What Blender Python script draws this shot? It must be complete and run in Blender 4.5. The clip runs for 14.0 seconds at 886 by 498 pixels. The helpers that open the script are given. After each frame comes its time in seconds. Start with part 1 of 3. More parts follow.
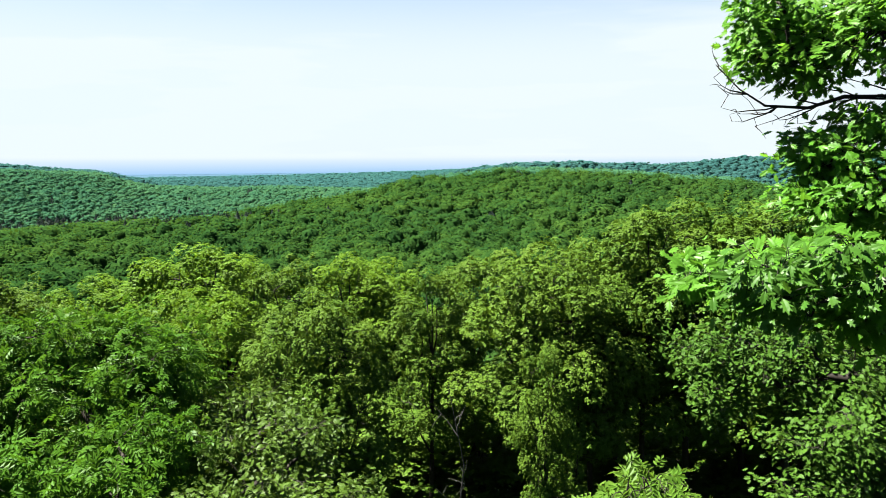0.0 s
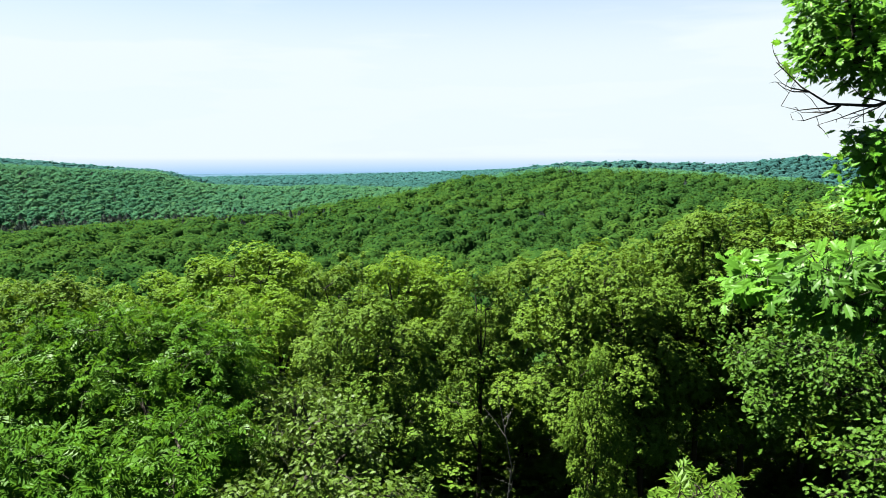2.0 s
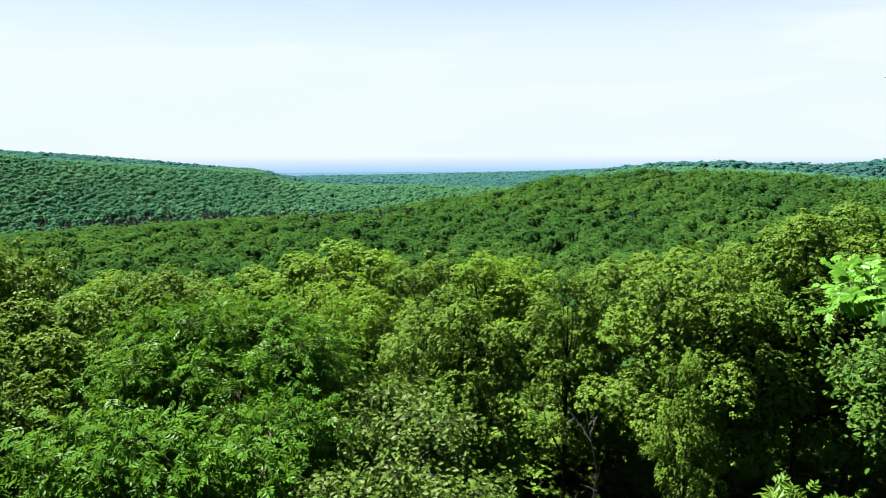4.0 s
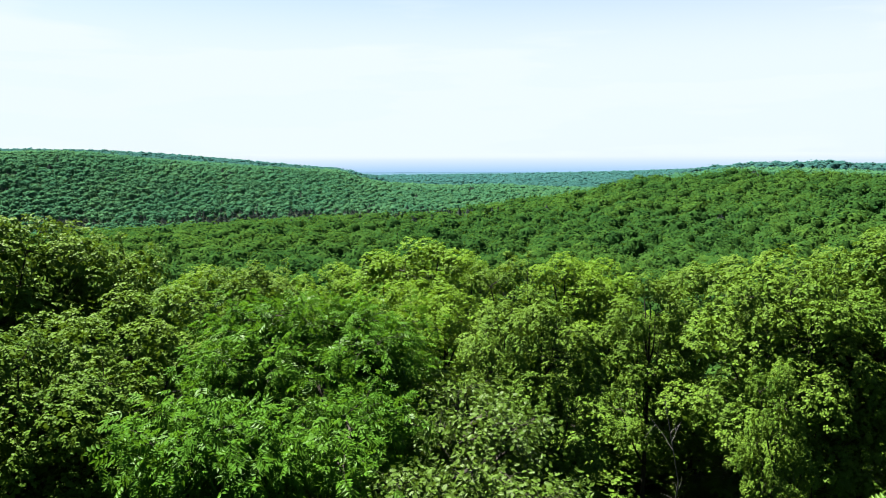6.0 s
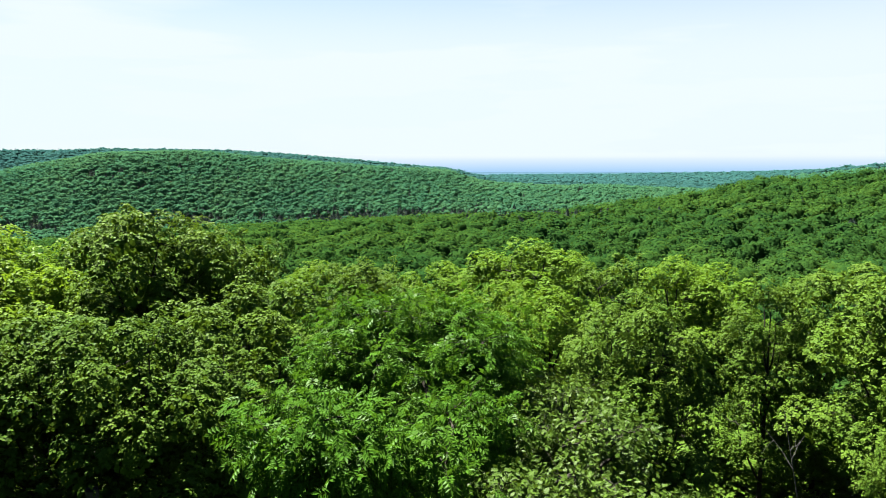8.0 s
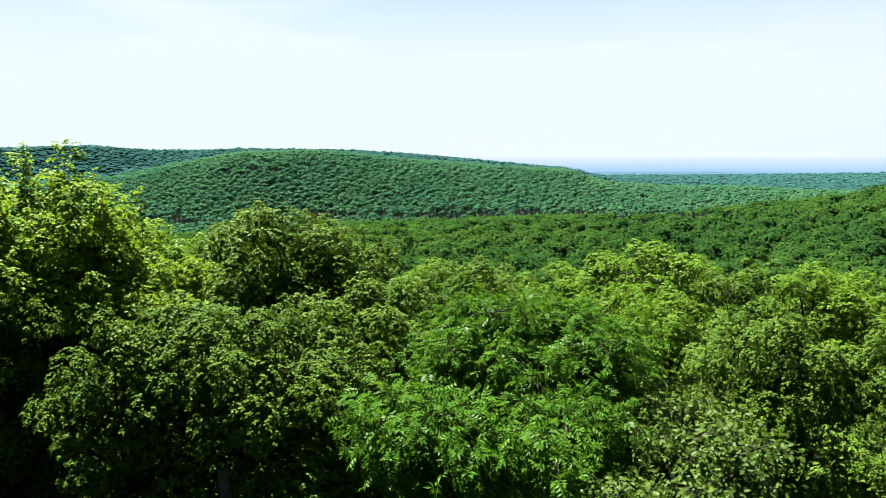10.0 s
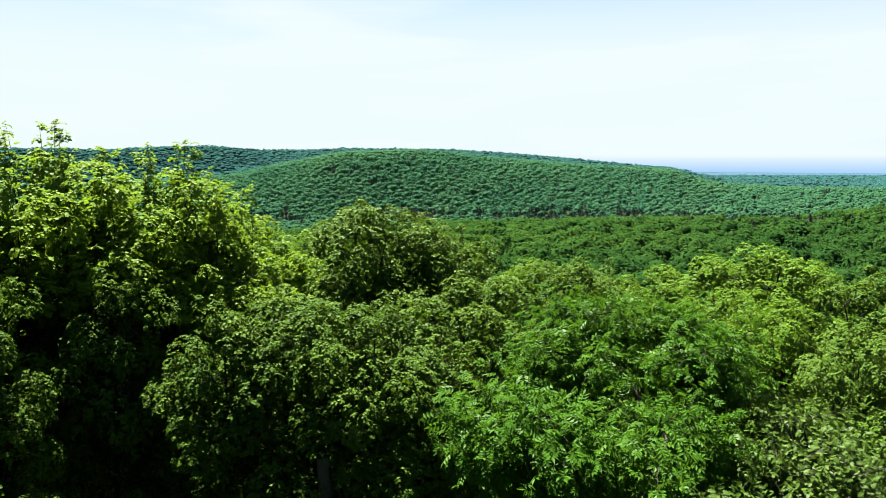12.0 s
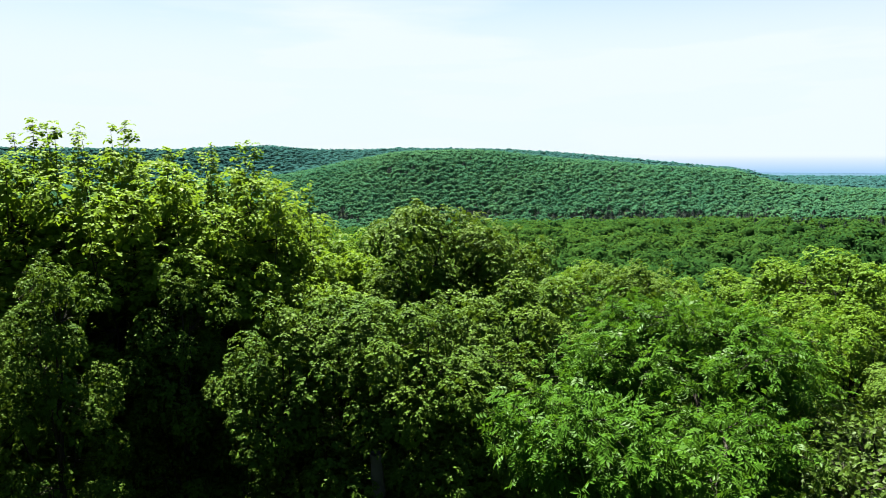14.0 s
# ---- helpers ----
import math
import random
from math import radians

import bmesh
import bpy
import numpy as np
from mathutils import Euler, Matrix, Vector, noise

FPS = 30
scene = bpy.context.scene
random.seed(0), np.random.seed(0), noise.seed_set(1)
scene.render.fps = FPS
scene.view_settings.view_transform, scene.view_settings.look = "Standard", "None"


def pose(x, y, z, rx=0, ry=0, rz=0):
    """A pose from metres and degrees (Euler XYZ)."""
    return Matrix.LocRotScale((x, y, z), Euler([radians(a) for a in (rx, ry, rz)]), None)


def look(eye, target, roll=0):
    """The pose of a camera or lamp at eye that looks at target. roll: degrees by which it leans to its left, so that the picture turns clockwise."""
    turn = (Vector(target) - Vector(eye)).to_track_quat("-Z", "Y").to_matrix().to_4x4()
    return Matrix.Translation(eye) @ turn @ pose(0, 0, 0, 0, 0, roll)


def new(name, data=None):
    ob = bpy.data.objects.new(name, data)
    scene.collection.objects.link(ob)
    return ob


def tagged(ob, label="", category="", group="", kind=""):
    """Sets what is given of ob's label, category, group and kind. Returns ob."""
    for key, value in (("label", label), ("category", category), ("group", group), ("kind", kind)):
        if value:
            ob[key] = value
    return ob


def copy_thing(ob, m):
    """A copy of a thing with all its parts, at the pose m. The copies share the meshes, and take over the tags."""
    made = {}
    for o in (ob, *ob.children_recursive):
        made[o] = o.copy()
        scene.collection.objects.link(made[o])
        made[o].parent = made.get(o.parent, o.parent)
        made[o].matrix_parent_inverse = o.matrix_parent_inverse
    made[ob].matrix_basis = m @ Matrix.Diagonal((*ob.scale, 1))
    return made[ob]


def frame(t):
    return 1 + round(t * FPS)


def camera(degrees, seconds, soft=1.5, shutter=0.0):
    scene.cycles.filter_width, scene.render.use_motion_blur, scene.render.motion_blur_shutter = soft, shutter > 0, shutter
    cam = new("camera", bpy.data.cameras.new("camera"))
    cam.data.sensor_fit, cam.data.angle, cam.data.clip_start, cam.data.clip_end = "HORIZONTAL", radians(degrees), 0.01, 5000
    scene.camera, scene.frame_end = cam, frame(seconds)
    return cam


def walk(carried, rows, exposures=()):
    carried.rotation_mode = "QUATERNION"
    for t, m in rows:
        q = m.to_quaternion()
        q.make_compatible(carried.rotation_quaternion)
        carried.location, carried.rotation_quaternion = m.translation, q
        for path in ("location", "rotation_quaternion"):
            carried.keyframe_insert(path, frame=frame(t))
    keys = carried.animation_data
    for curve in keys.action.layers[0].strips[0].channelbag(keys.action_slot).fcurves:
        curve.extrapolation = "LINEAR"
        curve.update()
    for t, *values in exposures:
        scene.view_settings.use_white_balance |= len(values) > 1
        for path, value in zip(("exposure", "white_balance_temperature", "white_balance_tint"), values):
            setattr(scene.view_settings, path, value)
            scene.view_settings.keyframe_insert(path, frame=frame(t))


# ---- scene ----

# ------------------------------------------------------------------ camera: a tripod head that pans to the left
EYE = 1.7
PITCH, ROLL = -7.6, -0.22
cam = camera(64.25, 14.0, soft=0.6)
YAW = [(0.0, 0.0), (0.5, 1.31), (1.0, 2.35), (1.5, 3.11), (2.0, 4.05), (2.5, 5.37), (3.0, 7.2), (3.5, 9.14), (4.0, 11.14),
       (4.2, 12.0), (6.3, 18.42), (6.5, 19.0), (7.0, 20.93), (7.5, 23.65), (8.0, 26.29), (8.2, 27.31), (10.3, 37.3), (10.5, 38.32),
       (11.0, 40.68), (11.5, 42.29), (12.0, 43.82), (12.5, 45.28), (13.0, 46.52), (13.5, 47.55), (14.0, 48.3)]
walk(cam, [(t, pose(0, 0, EYE, 0, 0, yaw) @ pose(0, 0, 0, 90 + PITCH) @ pose(0, 0, 0, 0, 0, ROLL)) for t, yaw in YAW],
     exposures=[(0.0, 3.585), (14.0, 3.585)])

# ------------------------------------------------------------------ light
SUN_AZ, SUN_EL = 70.0, 62.0          # degrees to the left of the first view, and above the horizon


def way(az, el=0.0):
    a, e = radians(az), radians(el)
    return Vector((-math.sin(a) * math.cos(e), math.cos(a) * math.cos(e), math.sin(e)))


def at(az, el, r):
    """The place r metres off along the ground, in the direction az (left of the first view), seen at the height angle el."""
    d = way(az)
    return Vector((d.x * r, d.y * r, EYE + r * math.tan(radians(el))))


world = bpy.data.worlds.new("sky")
scene.world = world
world.use_nodes = True
wn, wl = world.node_tree.nodes, world.node_tree.links
sky = wn.new("ShaderNodeTexSky")
sky.sky_type, sky.sun_disc = "NISHITA", False
sky.sun_elevation, sky.sun_rotation = radians(SUN_EL), radians(-SUN_AZ)
sky.air_density, sky.dust_density, sky.ozone_density = 1.0, 0.7, 1.2
# thin bright summer haze, thickest along the horizon, with a few faint streaks of high cloud
wc = wn.new("ShaderNodeTexCoord")
ws = wn.new("ShaderNodeSeparateXYZ")
wl.new(wc.outputs["Generated"], ws.inputs[0])
haze = wn.new("ShaderNodeMapRange")
haze.interpolation_type = "SMOOTHSTEP"
wl.new(ws.outputs["Z"], haze.inputs["Value"])
for slot, value in (("From Min", 0.11), ("From Max", 0.36), ("To Min", 0.96), ("To Max", 0.0)):
    haze.inputs[slot].default_value = value
stretch = wn.new("ShaderNodeMapping")
stretch.inputs["Scale"].default_value = (1.2, 1.2, 9.0)
wl.new(wc.outputs["Generated"], stretch.inputs["Vector"])
streak = wn.new("ShaderNodeTexNoise")
streak.inputs["Scale"].default_value, streak.inputs["Detail"].default_value = 2.2, 5.0
wl.new(stretch.outputs[0], streak.inputs["Vector"])
cirrus = wn.new("ShaderNodeMapRange")
wl.new(streak.outputs["Fac"], cirrus.inputs["Value"])
for slot, value in (("From Min", 0.48), ("From Max", 0.75), ("To Min", 0.0), ("To Max", 0.3)):
    cirrus.inputs[slot].default_value = value
both = wn.new("ShaderNodeMath")
both.operation, both.use_clamp = "ADD", True
wl.new(haze.outputs["Result"], both.inputs[0])
wl.new(cirrus.outputs["Result"], both.inputs[1])
veil = wn.new("ShaderNodeMix")
veil.data_type = "RGBA"
wl.new(both.outputs[0], veil.inputs[0])
dim = wn.new("ShaderNodeMix")
dim.data_type, dim.blend_type = "RGBA", "MULTIPLY"
dim.inputs[0].default_value = 1.0
dim.inputs[7].default_value = (0.112, 0.182, 0.240, 1)
wl.new(sky.outputs[0], dim.inputs[6])
wl.new(dim.outputs[2], veil.inputs[6])
veil.inputs[7].default_value = (1.224, 1.369, 1.434, 1)
bg = wn["Background"]
bg.inputs["Strength"].default_value = 0.06
wl.new(veil.outputs[2], bg.inputs["Color"])
sun = new("sun", bpy.data.lights.new("sun", "SUN"))
sun.data.energy, sun.data.angle, sun.data.color = 5.0, radians(0.53), (1.0, 0.95, 0.86)
sun.matrix_world = look(way(SUN_AZ, SUN_EL) * 100, (0, 0, 0))

# ------------------------------------------------------------------ materials


def material(name):
    m = bpy.data.materials.new(name)
    m.use_nodes = True
    return m, m.node_tree.nodes, m.node_tree.links, m.node_tree.nodes["Principled BSDF"]


def mixed(nt, links, fac, a, b):
    n = nt.new("ShaderNodeMix")
    n.data_type = "RGBA"
    for i, v in ((0, fac), (6, a), (7, b)):
        if isinstance(v, bpy.types.NodeSocket):
            links.new(v, n.inputs[i])
        elif i == 0:
            n.inputs[0].default_value = v
        else:
            n.inputs[i].default_value = (*v, 1)
    return n.outputs[2]


def noise_at(nt, links, scale, detail=3.0, coord="Object"):
    c = nt.new("ShaderNodeTexCoord")
    n = nt.new("ShaderNodeTexNoise")
    n.inputs["Scale"].default_value, n.inputs["Detail"].default_value = scale, detail
    links.new(c.outputs[coord], n.inputs["Vector"])
    return n.outputs["Fac"]


def stretched(nt, links, value, lo, hi):
    n = nt.new("ShaderNodeMapRange")
    links.new(value, n.inputs["Value"])
    n.inputs["From Min"].default_value, n.inputs["From Max"].default_value = lo, hi
    return n.outputs["Result"]


def leaf_material(name, dark, mid, light, through_light=0.3, rough=0.42, patch=0.35, tint=False, gloss=0.03, grain=0.9, single=False):
    """Leaves: three greens mixed leaf by leaf and in patches, partly letting light through."""
    m, nt, links, bsdf = material(name)
    geo = nt.new("ShaderNodeNewGeometry")
    leafwise = nt.new("ShaderNodeObjectInfo").outputs["Random"] if single else geo.outputs["Random Per Island"]
    c1 = mixed(nt, links, leafwise, dark, mid)
    patchy = stretched(nt, links, noise_at(nt, links, patch), 0.35, 0.7)
    col = mixed(nt, links, patchy, c1, light)
    if not tint and not single:
        # one tree is a little yellower than the next
        own = nt.new("ShaderNodeMath")
        own.operation = "MULTIPLY"
        own.inputs[1].default_value = 0.45
        links.new(nt.new("ShaderNodeObjectInfo").outputs["Random"], own.inputs[0])
        col = mixed(nt, links, own.outputs[0], col, light)
    if tint:
        a = nt.new("ShaderNodeAttribute")
        a.attribute_name = "tree_tint"
        c2 = mixed(nt, links, geo.outputs["Random Per Island"], mid, light)
        c0 = mixed(nt, links, geo.outputs["Random Per Island"], dark, mid)
        col = mixed(nt, links, a.outputs["Fac"], c0, c2)
        # shade of the leaf gaps put into the colour, in the bump's hollows
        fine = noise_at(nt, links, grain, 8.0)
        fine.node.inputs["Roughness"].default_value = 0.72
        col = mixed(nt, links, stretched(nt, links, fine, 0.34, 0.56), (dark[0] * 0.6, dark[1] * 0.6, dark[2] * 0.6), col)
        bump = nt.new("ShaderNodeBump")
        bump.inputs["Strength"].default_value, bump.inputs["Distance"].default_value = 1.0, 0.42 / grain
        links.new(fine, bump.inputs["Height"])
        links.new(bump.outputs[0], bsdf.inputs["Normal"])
    links.new(col, bsdf.inputs["Base Color"])
    bsdf.inputs["Roughness"].default_value = rough
    bsdf.inputs["Specular IOR Level"].default_value = gloss
    tr = nt.new("ShaderNodeBsdfTranslucent")
    yellow = mixed(nt, links, 0.45, col, (light[0] * 1.6, light[1] * 1.5, light[2] * 0.6))
    links.new(yellow, tr.inputs["Color"])
    mx = nt.new("ShaderNodeMixShader")
    mx.inputs[0].default_value = through_light
    links.new(bsdf.outputs[0], mx.inputs[1])
    links.new(tr.outputs[0], mx.inputs[2])
    links.new(mx.outputs[0], nt["Material Output"].inputs["Surface"])
    return m


def bark_material(name, a, b, scale=6.0):
    m, nt, links, bsdf = material(name)
    f = noise_at(nt, links, scale, 6.0)
    links.new(mixed(nt, links, f, a, b), bsdf.inputs["Base Color"])
    bsdf.inputs["Roughness"].default_value = 0.9
    bsdf.inputs["Specular IOR Level"].default_value = 0.08
    bump = nt.new("ShaderNodeBump")
    bump.inputs["Strength"].default_value = 0.6
    links.new(noise_at(nt, links, scale * 4, 5.0), bump.inputs["Height"])
    links.new(bump.outputs[0], bsdf.inputs["Normal"])
    return m


MAPLE = leaf_material("maple_leaves", (0.0125, 0.0330, 0.0036), (0.0232, 0.0505, 0.0050), (0.0355, 0.0640, 0.0068), 0.2, 0.5, gloss=0.015)
YOUNG = leaf_material("young_maple_leaves", (0.0209, 0.0487, 0.0031), (0.0338, 0.0706, 0.0051), (0.0456, 0.0851, 0.0068), 0.24, 0.45, gloss=0.015)
LIME = leaf_material("lime_maple_leaves", (0.0305, 0.0648, 0.0042), (0.0485, 0.0922, 0.0063), (0.0666, 0.1123, 0.0084), 0.36, 0.45, gloss=0.015)
ASH = leaf_material("ash_leaves", (0.0098, 0.0347, 0.0030), (0.0183, 0.0578, 0.0046), (0.0292, 0.0704, 0.0062), 0.34, 0.4, gloss=0.02)
PALE = leaf_material("pale_oak_leaves", (0.0103, 0.0239, 0.0029), (0.0189, 0.0402, 0.0046), (0.0284, 0.0517, 0.0069), 0.24, 0.42, gloss=0.035)
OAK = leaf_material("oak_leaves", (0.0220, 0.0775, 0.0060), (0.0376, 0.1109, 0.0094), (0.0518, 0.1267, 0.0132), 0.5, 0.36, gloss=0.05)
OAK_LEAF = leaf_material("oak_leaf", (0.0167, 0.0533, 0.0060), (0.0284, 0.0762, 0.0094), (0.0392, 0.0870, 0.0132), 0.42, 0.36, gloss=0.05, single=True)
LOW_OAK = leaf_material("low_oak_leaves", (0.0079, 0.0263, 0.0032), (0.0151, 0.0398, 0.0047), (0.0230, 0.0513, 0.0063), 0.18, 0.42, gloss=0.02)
FRESH_LEAF = leaf_material("fresh_leaf", (0.0277, 0.0680, 0.0067), (0.0422, 0.0850, 0.0099), (0.0541, 0.0966, 0.0135), 0.45, 0.4, gloss=0.03, single=True)
FRESH = leaf_material("fresh_leaves", (0.0277, 0.0680, 0.0067), (0.0422, 0.0850, 0.0099), (0.0541, 0.0966, 0.0135), 0.45, 0.4, gloss=0.03)
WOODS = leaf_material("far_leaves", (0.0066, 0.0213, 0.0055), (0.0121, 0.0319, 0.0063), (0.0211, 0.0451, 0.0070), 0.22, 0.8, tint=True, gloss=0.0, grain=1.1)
# rear, ridge and shore woods: distance haze painted into the greens, bluer farther off
WOODS_REAR_HAZE = leaf_material("rear_hazed_leaves", (0.0117, 0.0401, 0.0224), (0.0176, 0.0534, 0.0261), (0.0280, 0.0656, 0.0261), 0.22, 0.8, tint=True, gloss=0.0, grain=0.6)
WOODS_RIDGE_HAZE = leaf_material("distant_hazed_leaves", (0.0093, 0.0311, 0.0289), (0.0125, 0.0386, 0.0367), (0.0165, 0.0460, 0.0382), 0.22, 0.8, tint=True, gloss=0.0, grain=0.3)
WOODS_SHORE_HAZE = leaf_material("shore_hazed_leaves", (0.0100, 0.0340, 0.0330), (0.0140, 0.0430, 0.0420), (0.0180, 0.0510, 0.0440), 0.22, 0.8, tint=True, gloss=0.0, grain=0.3)
NEEDLES = leaf_material("spruce_needles", (0.0105, 0.0175, 0.0150), (0.0175, 0.0255, 0.0220), (0.0265, 0.0340, 0.0300), 0.08, 0.8, tint=True, gloss=0.0)
BARK = bark_material("grey_brown_bark", (0.006, 0.0055, 0.004), (0.020, 0.018, 0.014))
OAK_BARK = bark_material("dark_oak_bark", (0.004, 0.0036, 0.003), (0.014, 0.012, 0.010), 9.0)
DEADWOOD = bark_material("grey_dead_wood", (0.018, 0.018, 0.017), (0.045, 0.044, 0.042), 3.0)

FLOOR, nt, links, bsdf = material("forest_floor")
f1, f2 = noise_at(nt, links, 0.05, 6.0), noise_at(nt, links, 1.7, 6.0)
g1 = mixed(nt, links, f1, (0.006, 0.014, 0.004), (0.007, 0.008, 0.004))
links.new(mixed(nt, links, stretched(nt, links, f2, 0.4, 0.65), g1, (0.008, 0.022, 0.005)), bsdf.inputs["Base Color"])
bsdf.inputs["Roughness"].default_value = 0.95
bsdf.inputs["Specular IOR Level"].default_value = 0.04
bump = nt.new("ShaderNodeBump")
links.new(f2, bump.inputs["Height"])
links.new(bump.outputs[0], bsdf.inputs["Normal"])

WATER, nt, links, bsdf = material("lake_water")
links.new(mixed(nt, links, noise_at(nt, links, 0.002, 4.0), (0.010, 0.026, 0.040), (0.013, 0.032, 0.049)), bsdf.inputs["Base Color"])
bsdf.inputs["Roughness"].default_value = 0.3
bsdf.inputs["Specular IOR Level"].default_value = 0.03
bump = nt.new("ShaderNodeBump")
bump.inputs["Strength"].default_value = 0.15
links.new(noise_at(nt, links, 0.3, 3.0), bump.inputs["Height"])
links.new(bump.outputs[0], bsdf.inputs["Normal"])

# glowing backdrop for the far lake, with the bright horizon haze painted in
FAR_WATER_GLOW, nt, links, bsdf = material("far_lake_glow")
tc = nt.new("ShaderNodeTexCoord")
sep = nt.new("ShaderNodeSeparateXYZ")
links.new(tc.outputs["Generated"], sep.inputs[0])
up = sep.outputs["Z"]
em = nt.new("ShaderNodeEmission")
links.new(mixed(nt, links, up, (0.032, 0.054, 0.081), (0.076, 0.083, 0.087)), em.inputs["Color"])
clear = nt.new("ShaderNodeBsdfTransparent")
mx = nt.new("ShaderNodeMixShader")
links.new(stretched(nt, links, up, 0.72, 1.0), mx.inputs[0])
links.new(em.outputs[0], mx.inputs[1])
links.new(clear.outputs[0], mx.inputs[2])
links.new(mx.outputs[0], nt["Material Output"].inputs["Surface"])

# ------------------------------------------------------------------ mesh helpers


def mesh_of(name, verts, faces, mat, smooth=False):
    me = bpy.data.meshes.new(name)
    verts = np.asarray(verts, dtype=np.float32)
    faces = np.asarray(faces, dtype=np.int32)
    k = faces.shape[1]
    me.vertices.add(len(verts))
    me.vertices.foreach_set("co", verts.ravel())
    me.loops.add(faces.size)
    me.loops.foreach_set("vertex_index", faces.ravel())
    me.polygons.add(len(faces))
    me.polygons.foreach_set("loop_start", np.arange(0, faces.size, k, dtype=np.int32))
    me.polygons.foreach_set("use_smooth", np.full(len(faces), smooth))
    me.update(calc_edges=True)
    me.materials.append(mat)
    return me


def child(name, me, parent, label=""):
    ob = new(name, me)
    ob.parent = parent
    if label:
        tagged(ob, label)
    return ob


def tube(points, radii, sides=6):
    """Vertices and four-sided faces of a tapered, bent tube."""
    pts = [Vector(p) for p in points]
    vs, fs = [], []
    side = Vector((1, 0.13, 0.07))
    for i, p in enumerate(pts):
        d = (pts[min(i + 1, len(pts) - 1)] - pts[max(i - 1, 0)]).normalized()
        u = side.cross(d)
        u = u.normalized() if u.length > 1e-3 else Vector((0, 1, 0))
        w = d.cross(u)
        for k in range(sides):
            a = 2 * math.pi * k / sides
            vs.append(p + (u * math.cos(a) + w * math.sin(a)) * radii[i])
    for i in range(len(pts) - 1):
        for k in range(sides):
            a, b = i * sides + k, i * sides + (k + 1) % sides
            fs.append((a, b, b + sides, a + sides))
    return [tuple(v) for v in vs], fs


def joined_tubes(list_of_tubes):
    vs, fs = [], []
    for v, f in list_of_tubes:
        n = len(vs)
        vs += v
        fs += [tuple(i + n for i in q) for q in f]
    return vs, fs


def bent(a, b, sag, rng, n=5):
    """Points from a to b along a slightly crooked line that rises or sags by sag."""
    a, b = Vector(a), Vector(b)
    out = []
    span = (b - a).length
    for i in range(n):
        t = i / (n - 1)
        p = a.lerp(b, t) + Vector((0, 0, sag * math.sin(math.pi * t)))
        if 0 < i < n - 1:
            p += Vector(rng.normal(0, 0.035 * span, 3))
        out.append(p)
    return out


def frames_for(normals, rng):
    """For unit normals, two axes across each, turned at random about it."""
    n = normals / np.linalg.norm(normals, axis=1, keepdims=True)
    ref = rng.normal(size=n.shape)
    u = np.cross(n, ref)
    u /= np.linalg.norm(u, axis=1, keepdims=True)
    return u, np.cross(n, u), n


def stamped(shape, faces, places, u, w, n, sizes):
    """Stamps one flat shape (x, y, height) at many places."""
    shape = np.asarray(shape)
    v = (places[:, None, :] + sizes[:, None, None] * (shape[None, :, 0:1] * u[:, None, :] + shape[None, :, 1:2] * w[:, None, :]
         + shape[None, :, 2:3] * n[:, None, :]))
    k = len(shape)
    f = np.asarray(faces)[None] + (np.arange(len(places)) * k)[:, None, None]
    return v.reshape(-1, 3), f.reshape(-1, f.shape[-1])


# ------------------------------------------------------------------ the lie of the land, round the lookout
# canopy outlines: direction (degrees left), height angle; each list from the right to the left
CREST_1 = [(-60, -2.6), (-40, -2.6), (-25.5, -2.37), (-22.4, -1.78), (-16.3, -1.39), (-12, -1.18), (-7.5, -1.0), (-4.4, -1.17), (-0.8, -1.61), (2.9, -1.96),
           (6.1, -2.94), (10.6, -3.87), (15, -4.8), (19.2, -5.33), (25.2, -5.58), (28.9, -5.75), (34, -5.85), (40.2, -6.15), (50, -7.0), (60, -7.5), (90, -7.5)]
DIST_1 = [(-60, 800), (-25, 850), (-7, 900), (0, 850), (6, 700), (15, 560), (25, 500), (40, 470), (60, 430), (90, 430)]
CREST_2 = [(-60, -2.5), (-25, -2.4), (-5, -2.6), (5, -2.72), (12.5, -2.36), (16.2, -2.48), (22.1, -2.19), (24, -1.81), (25.9, -1.24), (27.9, -1.08), (32, -0.82), (36.3, -0.51),
           (40.8, -0.1), (43.9, 0.32), (47.5, 0.38), (52.1, 0.21), (56.6, -0.67), (61, -1.52), (70, -2.2), (90, -2.4)]
DIST_2 = [(-60, 1250), (0, 1250), (16, 1300), (25, 1320), (47, 1400), (61, 1350), (90, 1350)]
BASE_2 = [(-60, -5.0), (0, -4.6), (16.3, -4.97), (25.7, -5.37), (38.4, -5.95), (52.2, -6.15), (61.2, -5.6), (90, -5.6)]
CREST_3 = [(-60, -0.6), (-40, -0.5), (-25.4, -0.32), (-23.1, -0.36), (-20.4, -0.65), (-17.5, -0.91), (-16.7, -0.95), (-14.6, -0.74), (-13.3, -0.87), (-10.7, -0.64),
           (-7.5, -0.73), (-4.4, -0.94), (-1.7, -1.25), (3, -2.1), (8, -2.5), (16, -2.5), (22, -2.1), (25.9, -1.15), (30, -0.82), (34.2, -0.39), (38.5, -0.02), (43, 0.27), (51.2, 0.43),
           (54.3, 0.31), (58.4, 0.32), (61.8, 0.64), (65.2, 0.55), (69.3, 0.35), (71.2, 0.43), (80, 0.5), (90, 0.5)]
DIST_3 = [(-60, 1700), (-17, 1900), (0, 1800), (12, 1900), (25, 2300), (45, 2500), (65, 2400), (90, 2400)]
SHORE = [(-60, -1.2), (-3.9, -1.12), (-0.8, -1.25), (3.8, -1.41), (12.7, -1.61), (17, -1.65), (23.5, -1.68), (40, -1.7), (90, -1.7)]
SHORE_R, WATER_Z, CANOPY = 3500.0, -118.0, 7.2


def knot(table, az):
    return float(np.interp(az, [a for a, _ in table], [b for _, b in table], period=360))


